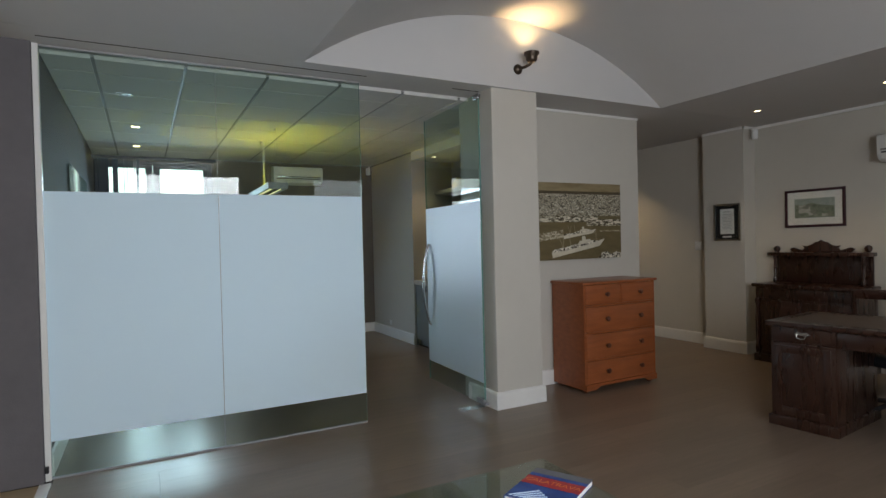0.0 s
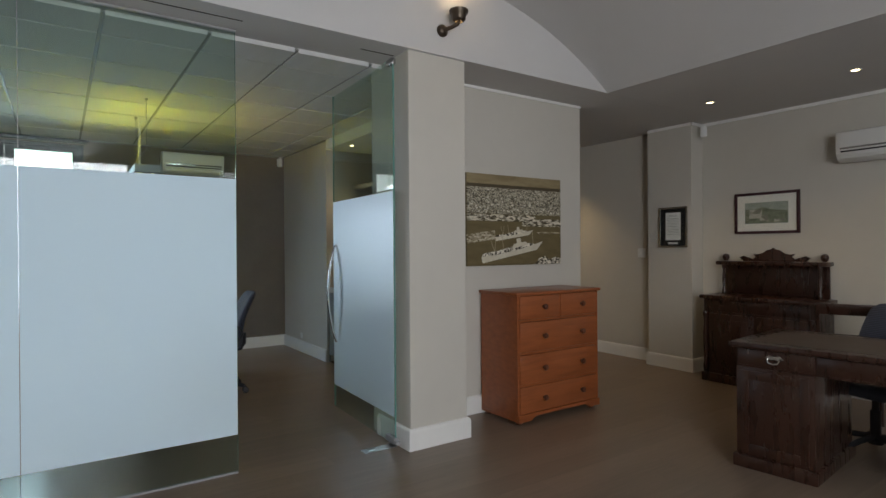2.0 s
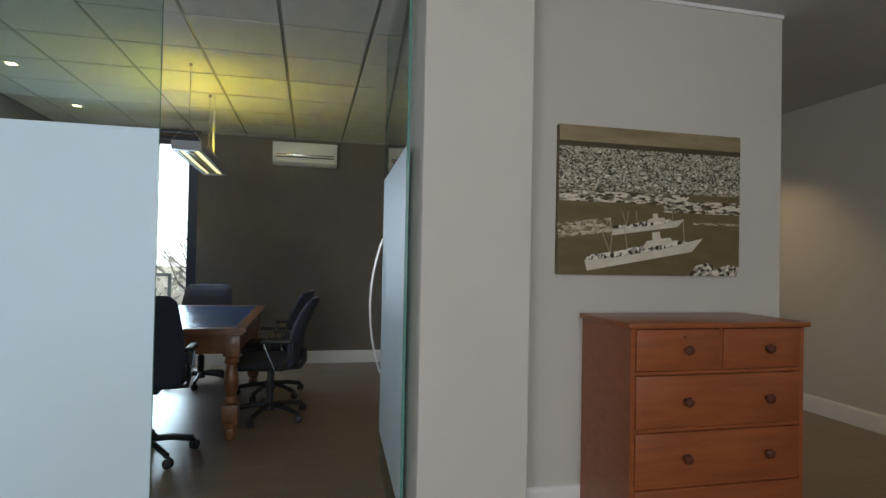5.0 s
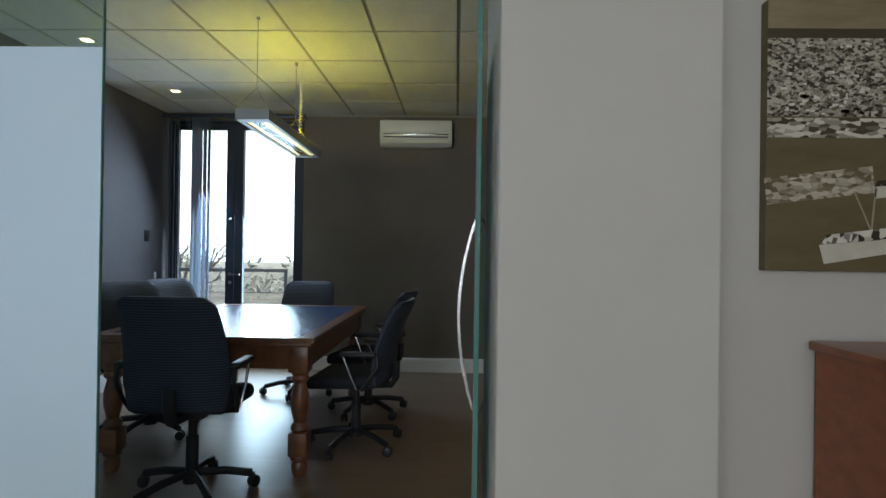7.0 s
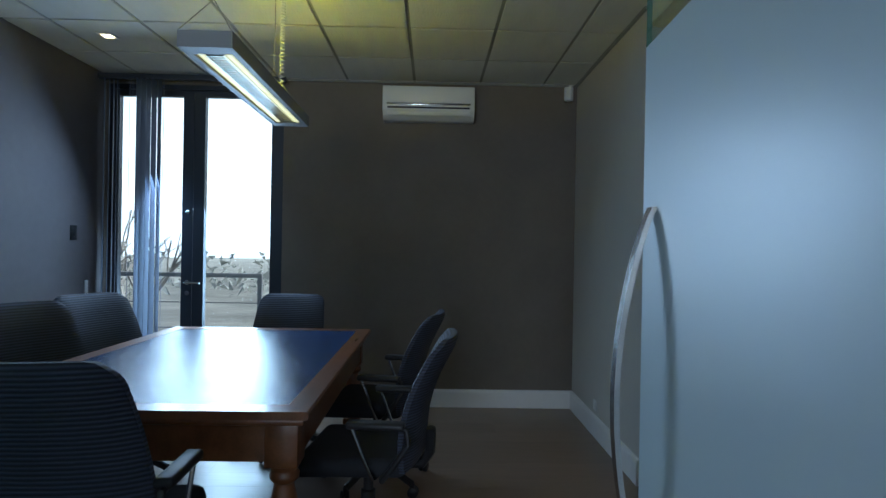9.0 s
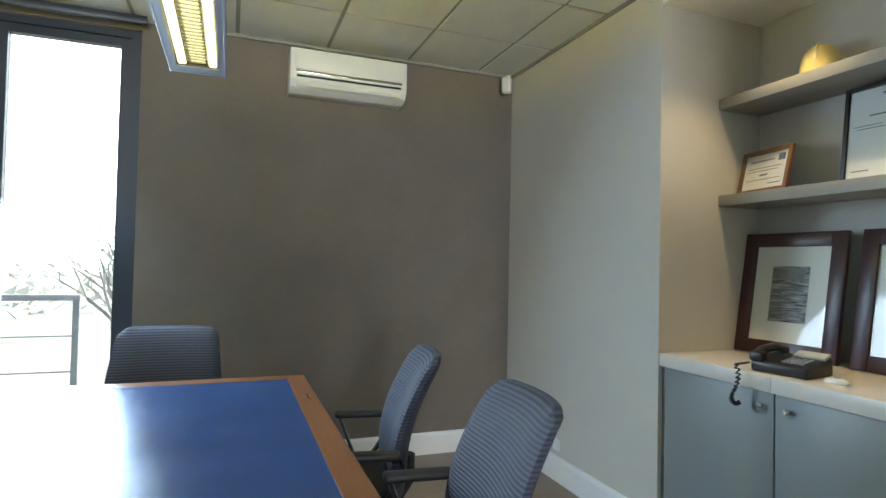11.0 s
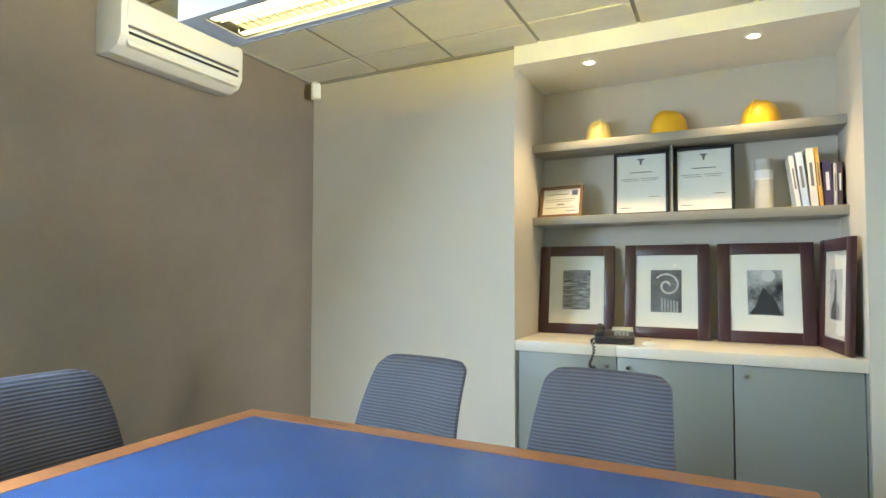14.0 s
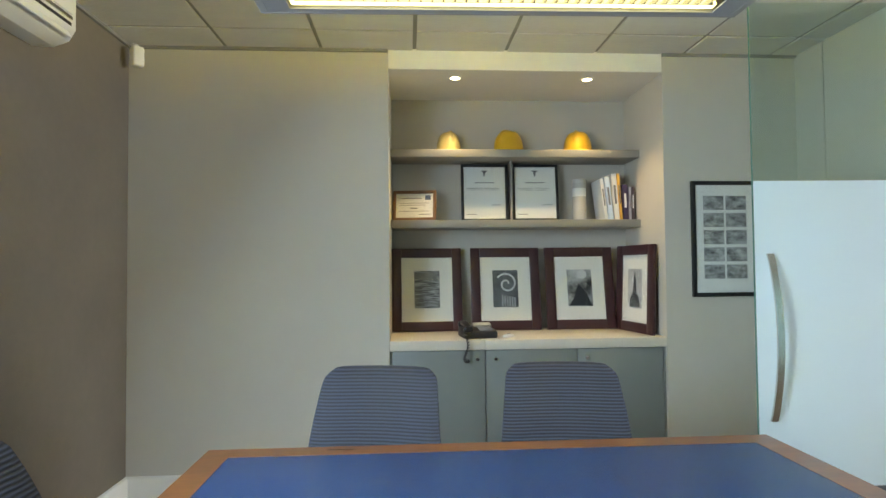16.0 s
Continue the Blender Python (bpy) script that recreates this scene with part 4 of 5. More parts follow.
CT = 0.93
spec = ((8.115, "a monochrome photograph of a column", 1.3, (1.6, 1, 14)), (7.545, "a monochrome photograph of a carved spiral", 2.2, (1, 1, 1)), (6.995, "a monochrome photograph of a pale tower", 3.4, (1, 1, 1)))
frames = []
for y, lab, sd, asp in spec:
    spiral = "spiral" in lab
    f = framed("framed_photograph", lean(4.835, y, CT, 9, -87.5 if y > 8 else -90), 0.505, 0.60, 0.068, M_FRAME_R, "dark plum frame with " + lab, "picture", "large frames on the counter", image=photo("print_tone", (0.05, 0.05, 0.053) if spiral else (0.012, 0.012, 0.014), (0.20, 0.205, 0.21) if spiral else (0.50, 0.51, 0.52), 7, seed=sd, contrast=0.25 if spiral else 0.13, aspect=asp), image_box=(-0.092, 0.092, 0.165, 0.435))
    frames.append(f)
IY = -0.0155
part("carved_volute", tube([(0.01 + (0.012 + 0.0033 * k) * math.cos(k * 0.42), IY, 0.335 + (0.012 + 0.0033 * k) * math.sin(k * 0.42)) for k in range(22)], 0.007, 6), photo("stone_tone", (0.34, 0.345, 0.35), (0.70, 0.71, 0.72), 20, seed=4), frames[1])
part("carved_shaft", join(*[box(-0.03 + 0.018 * k, -0.018 + 0.018 * k, IY - 0.001, IY + 0.0005, 0.167, 0.255 - 0.004 * k) for k in range(6)]), photo("stone_tone", (0.2, 0.2, 0.2), (0.5, 0.5, 0.5), 20, seed=6), frames[1], smooth=False)
part("column_shaft", join(*[box(-0.085, -0.02 - 0.004 * k, IY - 0.001, IY + 0.0005, 0.18 + 0.03 * k, 0.20 + 0.03 * k) for k in range(5)], box(-0.09, 0.07, IY - 0.001, IY + 0.0005, 0.37, 0.42)), photo("stone_tone", (0.10, 0.10, 0.10), (0.34, 0.34, 0.33), 12, seed=7), frames[0], smooth=False)
part("tower_shape", join(extrude_outline([(-0.085, 0.17), (0.08, 0.17), (0.05, 0.26), (-0.01, 0.33), (-0.05, 0.22)], 0.001, pose(0, IY - 0.001, 0))), material("dark_print_ink", (0.025, 0.025, 0.03), 0.6), frames[2], smooth=False)
part("tower_light", lathe([(0.035, 0), (0.035, 0.001)], 20, pose(0.02, IY, 0.40, 90)), material("pale_print_ink", (0.6, 0.61, 0.62), 0.6), frames[2])
f4 = framed("framed_photograph", lean(4.62, 6.68, CT, 2.2, -171), 0.46, 0.60, 0.068, M_FRAME_R, "dark plum frame turned at an angle at the niche end", "picture", "large frames on the counter", image=photo("print_tone", (0.3, 0.3, 0.31), (0.62, 0.62, 0.63), 9, seed=9.2), image_box=(-0.085, 0.085, 0.165, 0.435))
part("statue_shape", extrude_outline([(-0.06, 0.17), (0.06, 0.17), (0.05, 0.24), (0.02, 0.27), (0.015, 0.36), (0.0, 0.42), (-0.012, 0.36), (-0.02, 0.28), (-0.055, 0.23)], 0.001, pose(0, IY - 0.001, 0)), material("dark_print_ink", (0.03, 0.03, 0.035), 0.6), f4, smooth=False)

# certificates and small frame on the middle shelf
S1, S2 = 2.212, 1.717


def bars(t, y, rows):
    """Lines of unreadable print as plain bars."""
    bm = bmesh.new()
    for x0, x1, z, hgt in rows:
        add_box(bm, x0, x1, y - 0.0008, y, z, z + hgt)
    part("print_lines", bm, M_INK, t, smooth=False)


for y in (7.69, 7.315):
    c = framed("framed_certificate", lean(4.86, y, S2, 6), 0.345, 0.425, 0.02, M_BLACK, "black framed certificate standing on the shelf", "certificate", "black framed certificates", mount=M_PAPER, depth=0.018)
    bars(c, -0.0092, [(-0.07, 0.07, 0.285, 0.006), (-0.13, -0.02, 0.245, 0.003), (0.0, 0.11, 0.245, 0.003), (-0.12, -0.01, 0.232, 0.003), (0.01, 0.10, 0.232, 0.003), (0.05, 0.12, 0.12, 0.004), (-0.13, -0.06, 0.05, 0.005)])
    part("crest", join(lathe([(0.011, 0), (0.011, 0.0015)], 10, pose(0, -0.0092, 0.365, 90)), box(-0.022, 0.022, -0.0105, -0.0092, 0.372, 0.38), box(-0.006, 0.006, -0.0105, -0.0092, 0.338, 0.36)), M_INK, c, smooth=False)
c = framed("small_framed_certificate", lean(4.80, 8.205, S2, 12, -98), 0.31, 0.225, 0.022, M_BROWN_F, "small brown framed certificate at the end of the shelf", "certificate", mount=M_PAPER, depth=0.02)
bars(c, -0.0105, [(-0.10, 0.05, 0.165, 0.005), (-0.11, 0.10, 0.13, 0.003), (-0.11, 0.08, 0.115, 0.003), (-0.03, 0.02, 0.09, 0.008), (-0.11, 0.10, 0.07, 0.003), (0.03, 0.11, 0.045, 0.004)])
part("seal", box(0.075, 0.115, -0.0115, -0.0105, 0.155, 0.19), material("blue_print", (0.08, 0.12, 0.22), 0.6), c, smooth=False)

# ---- niche joinery ----
for z, lab in ((S1, "grey lacquered floating shelf with hard hats on it"), (S2, "grey lacquered floating shelf with certificates and books")):
    tagged(mesh_object("floating_shelf", box(4.69, NX - 0.001, NY0 + 0.001, NY1 - 0.001, z - 0.055, z, 0.003), M_SHELF, True), lab, "shelf", "niche shelves")
ct = thing("counter_top", pose(0, 0, 0), "cream laminate counter top across the niche", "counter top")
part("counter_slab", box(RX1 + 0.004, NX - 0.001, NY0 + 0.001, 7.768, CT - 0.062, CT, 0.003), M_COUNTER, ct)
part("counter_slab", box(RX1 + 0.004, NX - 0.001, 7.7695, NY1 - 0.001, CT - 0.062, CT, 0.003), M_COUNTER, ct)
for a, b, k in ((7.770, 8.355, 7.82), (7.180, 7.766, 7.705), (6.615, 7.176, 7.12)):
    cb = thing("cupboard", pose(0, 0, 0), "grey-green lacquered cupboard under the counter", "cupboard", "niche cupboards")
    part("body", join(box(RX1 + 0.045, NX - 0.01, a, a + 0.016, 0.10, CT - 0.063), box(RX1 + 0.045, NX - 0.01, b - 0.016, b, 0.10, CT - 0.063), box(NX - 0.02, NX - 0.01, a + 0.016, b - 0.016, 0.10, CT - 0.063), box(RX1 + 0.06, NX - 0.02, a + 0.016, b - 0.016, 0.10, 0.116), box(RX1 + 0.08, RX1 + 0.096, a, b, 0.0005, 0.10)), M_GREY, cb, smooth=False)
    dr = part("door", box(RX1 + 0.024, RX1 + 0.043, a + 0.0015, b - 0.0015, 0.09, CT - 0.066, 0.0015), M_GREY, cb)
    part("knob", lathe([(0.006, 0), (0.006, 0.012), (0.012, 0.016), (0.012, 0.024), (0.009, 0.027)], 14, pose(RX1 + 0.024, k, 0.81, 0, -90, 0)), M_STEEL, dr, "small steel knob")
tagged(mesh_object("filler_strip", box(RX1 + 0.024, RX1 + 0.043, NY0 + 0.001, 6.612, 0.0005, CT - 0.066), M_GREY), "grey-green cupboard filler strip", "filler panel")
tagged(mesh_object("filler_strip", box(RX1 + 0.024, RX1 + 0.043, 8.358, NY1 - 0.001, 0.0005, CT - 0.066), M_GREY), "grey-green cupboard filler strip", "filler panel")


def hard_hat(m, mat, label):
    h = thing("hard_hat", m, label, "hard hat", "hard hats on the shelf")
    bm = bmesh.new()
    n, rings = 28, []
    for k in range(10):
        a = k / 9 * math.pi / 2
        wide, high = math.cos(a) ** 0.62, math.sin(a) ** 0.95
        rings.append([bm.verts.new((0.100 * wide * math.cos(2 * math.pi * i / n), 0.120 * wide * math.sin(2 * math.pi * i / n), 0.010 + 0.122 * high)) for i in range(n)] if k < 9 else [bm.verts.new((0, 0, 0.132))])
    for a, b in zip(rings, rings[1:]):
        for i in range(n):
            bm.faces.new((a[i], a[(i + 1) % n], b[(i + 1) % n], b[i]) if len(b) > 1 else (a[i], a[(i + 1) % n], b[0]))
    part("shell", bm, mat, h)
    bm = bmesh.new()
    ins = [bm.verts.new((0.096 * math.cos(2 * math.pi * i / 32), 0.116 * math.sin(2 * math.pi * i / 32), 0.014)) for i in range(32)]
    outs = [bm.verts.new(((0.108 + 0.0 * i) * math.cos(2 * math.pi * i / 32), (0.126 + 0.045 * max(0, -math.sin(2 * math.pi * i / 32)) ** 2) * math.sin(2 * math.pi * i / 32), 0.006)) for i in range(32)]
    low = [bm.verts.new(v.co - Vector((0, 0, 0.004))) for v in outs]
    inl = [bm.verts.new(v.co - Vector((0, 0, 0.006))) for v in ins]
    for i in range(32):
        j = (i + 1) % 32
        for a, b in ((ins, outs), (outs, low), (low, inl)):
            bm.faces.new((a[i], a[j], b[j], b[i]))
    part("brim", bm, mat, h)
    part("ridge", tube([(0, 0.119 * math.copysign(abs(math.cos(a)) ** 0.62, math.cos(a)), 0.011 + 0.122 * math.sin(a) ** 0.95) for a in [math.pi * k / 24 for k in range(3, 22)]], 0.007, 6), mat, h)


hard_hat(pose(4.86, 7.953, S1, 0, 0, -70) @ Matrix.Diagonal((0.86, 0.86, 1.18, 1)), M_CREAM_Y, "faded pale yellow hard hat on the top shelf")
hard_hat(pose(4.86, 7.51, S1, 0, 0, 40) @ Matrix.Diagonal((1, 1, 1.26, 1)), M_YELLOW, "bright yellow hard hat on the top shelf")
hard_hat(pose(4.86, 6.997, S1, 0, 0, -120) @ Matrix.Diagonal((1.03, 1.03, 1.24, 1)), M_YELLOW, "deep yellow hard hat on the top shelf")
dc = thing("document_tube", pose(4.86, 6.99, S2), "pale grey cardboard document tube standing on the shelf", "tube")
part("tube_body", lathe([(0.048, 0), (0.048, 0.28)], 24), material("pale_grey_card", (0.50, 0.49, 0.45), 0.7, vary=0.06, scale=9), dc)
part("tube_lid", lathe([(0.05, 0.28), (0.05, 0.305), (0.046, 0.308)], 24), material("pale_grey_lid", (0.55, 0.54, 0.50), 0.6), dc)
part("tube_label", lathe([(0.0485, 0.18), (0.0485, 0.24)], 24, cap=False), M_PAPER, dc)
tagged(mesh_object("shelf_divider", box(4.83, 4.968, 7.492, 7.506, S2 + 0.0005, S1 - 0.0555), M_SHELF), "narrow grey divider between the two shelves", "divider")
for y, w, h, col, tilt, lab in ((6.825, 0.022, 0.30, (0.72, 0.73, 0.72), 7, "white"), (6.79, 0.034, 0.315, (0.55, 0.66, 0.80), 6, "pale blue"), (6.748, 0.036, 0.335, (0.74, 0.72, 0.66), 4, "cream"), (6.716, 0.018, 0.335, (0.72, 0.40, 0.08), 4, "orange"), (6.682, 0.040, 0.255, (0.05, 0.035, 0.09), 2, "dark purple"), (6.652, 0.016, 0.24, (0.45, 0.44, 0.5), 0, "grey"), (6.63, 0.020, 0.24, (0.06, 0.04, 0.05), 0, "black")):
    bk = thing("book", pose(4.85, y, S2) @ Matrix.Rotation(radians(-tilt), 4, "X"), f"{lab} book standing on the shelf", "book", "books on the niche shelf")
    mt = material("book_cover", col, 0.5, vary=0.05)
    part("cover", join(box(-0.10, 0.10, -w / 2, -w / 2 + 0.002, 0, h), box(-0.10, 0.10, w / 2 - 0.002, w / 2, 0, h), box(-0.102, -0.10, -w / 2, w / 2, 0, h)), mt, bk, smooth=False)
    part("pages", box(-0.099, 0.096, -w / 2 + 0.002, w / 2 - 0.002, 0.003, h - 0.004), M_PAPER, bk, smooth=False)
    part("spine_print", box(-0.1028, -0.102, -w / 5, w / 5, h * 0.35, h * 0.75), M_INK if sum(col) > 1 else M_PAPER, bk, smooth=False)

# telephone
ph = thing("telephone", pose(4.47, 7.80, CT, 0, 0, -82), "black desk telephone with a coiled cord over the counter edge", "telephone")
M_PHONE = material("black_phone_plastic", (0.02, 0.018, 0.02), 0.35)
bm = box(-0.11, 0.11, -0.09, 0.10, 0.0, 0.045, 0.012, 3)
for v in bm.verts:
    if v.co.z > 0.02:
        v.co.z += (v.co.y + 0.09) * 0.14
part("base", bm, M_PHONE, ph)
part("handset", join(tube([(-0.085, -0.085, 0.062), (-0.085, -0.05, 0.086), (-0.085, 0.03, 0.094), (-0.085, 0.085, 0.086)], 0.017, 10, 1.2), moved(box(-0.028, 0.028, -0.024, 0.024, -0.02, 0.02, 0.012, 3), pose(-0.085, -0.075, 0.062)), moved(box(-0.028, 0.028, -0.024, 0.024, -0.02, 0.02, 0.012, 3), pose(-0.085, 0.08, 0.078))), M_PHONE, ph)
part("display", moved(box(-0.06, 0.06, -0.025, 0.025, 0, 0.012, 0.002), pose(0.045, 0.07, 0.068, 18)), material("pale_lcd", (0.50, 0.52, 0.46), 0.3), ph)
part("keypad", join(*[box(0.0 + 0.022 * i, 0.016 + 0.022 * i, -0.06 + 0.022 * j, -0.046 + 0.022 * j, 0.045, 0.056 + 0.003 * j) for i in range(4) for j in range(4)]), M_PLGREY, ph, smooth=False)
pts = []
for k in range(160):
    s = k / 159
    a = k * 0.95
    path_x, path_y, path_z = -0.12, -0.09 - 0.075 * min(1, s * 3), 0.03 - 0.0 * s
    if s > 0.33:
        u = (s - 0.33) / 0.67
        path_y = -0.165 - 0.012 * math.sin(u * math.pi)
        path_z = 0.03 - 0.16 * math.sin(min(1, u * 1.0) * math.pi * 0.62)
        path_x = -0.12 + 0.012 * math.sin(u * 9)
    pts.append((path_x + 0.008 * math.cos(a), path_y + 0.008 * math.sin(a), path_z + 0.004 * math.cos(a)))
part("coiled_cord", tube(pts, 0.0035, 5), M_PHONE, ph)
ms = thing("computer_mouse", pose(4.45, 7.60, CT, 0, 0, -80), "small white plastic remote puck on the counter", "remote control")
part("shell", lathe([(0.030, 0), (0.034, 0.006), (0.030, 0.016), (0.015, 0.022)], 20, Matrix.Diagonal((1.25, 0.8, 1, 1))), M_PLASTIC, ms)
part("button", lathe([(0.012, 0.02), (0.012, 0.024)], 14), M_PLGREY, ms)

# collage on the wall beside the door
cf = framed("collage_picture", pose(RX1 - 0.001, 6.185, 1.185, 0, 0, -90), 0.49, 0.745, 0.026, M_BLACK, "black framed collage of ten small black and white views", "picture", depth=0.022, mount=M_PAPER)
k = 0
for j in range(5):
    for i in range(2):
        k += 1
        part("print", box(-0.165 + 0.15 * i, -0.03 + 0.15 * i, -0.0135, -0.0105, 0.115 + 0.111 * j, 0.205 + 0.111 * j), photo("view_print", (0.03, 0.03, 0.03), (0.62, 0.62, 0.62), 16, seed=k * 1.7, contrast=0.2, aspect=(1, 1, 1.8)), cf, smooth=False)

# ---- lobby: chest of drawers ----
ch = thing("chest_of_drawers", pose(4.543, 5.102, 0), "orange-brown wooden chest of drawers with turned knobs", "chest of drawers")
CW, CD, CH = 0.94, 0.458, 1.048
part("carcass", join(box(0, 0.022, 0.0, CD, 0.05, CH - 0.022), box(CW - 0.022, CW, 0.0, CD, 0.05, CH - 0.022), box(0.022, CW - 0.022, CD - 0.012, CD, 0.05, CH - 0.022), box(0.022, CW - 0.022, 0.006, CD - 0.012, 0.05, 0.085), *[box(0.022, CW - 0.022, 0.004, CD - 0.012, z, z + 0.016) for z in (0.300, 0.555, 0.815)], box(CW / 2 - 0.010, CW / 2 + 0.010, 0.004, 0.1, 0.831, CH - 0.022)), M_PINE, ch, smooth=False)
part("top", box(-0.022, CW + 0.022, -0.02, CD, CH - 0.0215, CH + 0.004, 0.006), M_PINE, ch)
part("plinth", join(extrude_outline([(0, 0.028), (0.13, 0.028), (0.16, 0.050), (0.20, 0.062), (CW - 0.20, 0.062), (CW - 0.16, 0.050), (CW - 0.13, 0.028), (CW, 0.028), (CW, 0.085), (0, 0.085)], 0.018, pose(0, -0.018, 0)), box(0, 0.018, 0, CD, 0.028, 0.0495), box(CW - 0.018, CW, 0, CD, 0.028, 0.0495)), M_PINE, ch, smooth=False)
for x in (0.05, CW - 0.05):
    for y in (0.04, CD - 0.04):
        part("foot", lathe([(0.022, 0), (0.030, 0.012), (0.026, 0.03)], 14, pose(x, y, 0)), M_PINE_D, ch)
for z0, z1, cols in ((0.088, 0.296, 1), (0.320, 0.551, 1), (0.575, 0.811, 1), (0.835, CH - 0.026, 2)):
    for i in range(cols):
        a = 0.026 + (CW / 2 - 0.014) * i
        b = CW - 0.026 if cols == 1 or i else CW / 2 - 0.013
        d = part("drawer", box(a, b, -0.006, 0.16, z0, z1, 0.003), M_PINE, ch)
        for x in ([a + 0.255, b - 0.19] if cols == 1 else [a + 0.255 if i == 0 else b - 0.19]):
            part("knob", lathe([(0.012, 0), (0.010, 0.010), (0.020, 0.018), (0.024, 0.027), (0.019, 0.037), (0.007, 0.041)], 16, pose(x, -0.006, (z0 + z1) / 2, 90)), M_PINE_D, d, "dark turned wooden knob")
        if cols == 2 and i == 0:
            part("keyhole", lathe([(0.006, 0), (0.006, 0.002)], 10, pose(a + 0.245, -0.006, z1 - 0.035, 90)), M_PINE_D, d)

# ---- harbour print on canvas ----
hp = thing("canvas_print", pose(4.388, 5.585, 1.255) @ Matrix.Diagonal((1.037, 1.05, 1.03, 1)), "sepia canvas print of an old harbour with steamships", "picture")
SEP_D, SEP_L = (0.035, 0.024, 0.009), (0.72, 0.67, 0.54)
M_WATER = photo("sepia_water", (0.115, 0.085, 0.033), (0.165, 0.125, 0.055), 6, seed=1, aspect=(1, 1, 4))
part("canvas", box(0, 1.07, -0.035, -0.001, 0, 0.765, 0.002), M_WATER, hp, smooth=False)
part("sky_band", box(0.001, 1.069, -0.0365, -0.034, 0.665, 0.764), photo("sepia_sky", (0.16, 0.115, 0.05), (0.34, 0.27, 0.15), 3, seed=2, aspect=(1, 1, 5)), hp, smooth=False)
part("far_ridge", box(0.001, 1.069, -0.0368, -0.034, 0.655, 0.682), photo("sepia_ridge", (0.045, 0.032, 0.013), (0.085, 0.062, 0.028), 12, seed=6, aspect=(1, 1, 6)), hp, smooth=False)
part("town_band", box(0.001, 1.069, -0.0362, -0.034, 0.435, 0.665), photo("sepia_town", SEP_D, (0.52, 0.47, 0.35), 105, "voronoi", 3, 0.30, (1, 1, 1.5)), hp, smooth=False)
bm = bmesh.new()
rnd = random.Random(21)
for _ in range(300):
    x, z = rnd.uniform(0.01, 1.03), 0.44 + 0.21 * rnd.random() ** 1.3
    s = rnd.uniform(0.005, 0.015) * (1.25 - (z - 0.44) * 2.6)
    add_box(bm, x, x + s * 1.5, -0.0372, -0.036, z, z + s * 0.7)
part("house_fronts", bm, photo("sepia_light", (0.16, 0.13, 0.07), (0.74, 0.69, 0.56), 60, "voronoi", 5), hp, smooth=False)
part("quay_band", join(box(0.001, 0.75, -0.0365, -0.034, 0.375, 0.43), box(0.60, 1.069, -0.0366, -0.034, 0.335, 0.40)), photo("sepia_quay", (0.06, 0.045, 0.018), (0.68, 0.62, 0.48), 38, "voronoi", 8, 0.22, (1, 1, 2.5)), hp, smooth=False)
part("jetty", join(moved(box(0.001, 0.30, -0.0367, -0.034, -0.02, 0.055), pose(0, 0, 0.205, 0, -7, 0)), box(0.78, 1.069, -0.0367, -0.034, 0.275, 0.287)), photo("sepia_quay", (0.14, 0.105, 0.045), (0.55, 0.49, 0.36), 50, "voronoi", 9, 0.35, (1, 1, 2)), hp, smooth=False)
M_SHIP_L = photo("sepia_ship_hull", (0.52, 0.47, 0.35), (0.70, 0.65, 0.52), 14, seed=11)
M_MAST = photo("sepia_mast", (0.30, 0.25, 0.15), (0.40, 0.34, 0.22), 20)
M_SHIP_D = photo("sepia_ship_deck", SEP_D, (0.74, 0.69, 0.56), 55, "voronoi", 12, 0.18)
part("moored_boats", extrude_outline([(0.74, 0.002), (1.068, 0.002), (1.068, 0.05), (1.0, 0.062), (0.93, 0.04), (0.87, 0.07), (0.80, 0.055), (0.77, 0.02)], 0.001, pose(0, -0.0362, 0)), M_SHIP_D, hp, smooth=False)
for sx, sz, sc, rot in ((0.16, 0.02, 1.0, -9), (0.30, 0.205, 0.62, -7)):
    mm = pose(sx, -0.0375, sz) @ Matrix.Rotation(radians(rot), 4, "Y") @ Matrix.Diagonal((sc, 1, sc, 1))
    part("ship_hull", extrude_outline([(0.0, 0.0), (0.62, 0.012), (0.70, 0.075), (0.45, 0.05), (0.15, 0.045), (-0.005, 0.055)], 0.001, mm), M_SHIP_L, hp, smooth=False)
    part("ship_deck", join(extrude_outline([(0.0, 0.055), (0.15, 0.046), (0.45, 0.051), (0.60, 0.065), (0.55, 0.085), (0.30, 0.085), (0.18, 0.075), (0.02, 0.08)], 0.0012, mm @ pose(0, -0.0004, 0))), M_SHIP_D, hp, smooth=False)
    part("ship_superstructure", join(extrude_outline([(0.33, 0.07), (0.52, 0.075), (0.50, 0.105), (0.36, 0.105)], 0.0013, mm @ pose(0, -0.0008, 0)), extrude_outline([(0.395, 0.10), (0.445, 0.10), (0.443, 0.145), (0.398, 0.145)], 0.0014, mm @ pose(0, -0.001, 0))), M_SHIP_L, hp, smooth=False)
    for a, b in ((0.14, 0.11), (0.14, 0.17), (0.58, 0.59), (0.24, 0.24)):
        part("ship_mast", extrude_outline([(a, 0.07), (a + 0.005, 0.07), (b + 0.005, 0.19), (b, 0.19)], 0.0012, mm), M_MAST, hp, smooth=False)

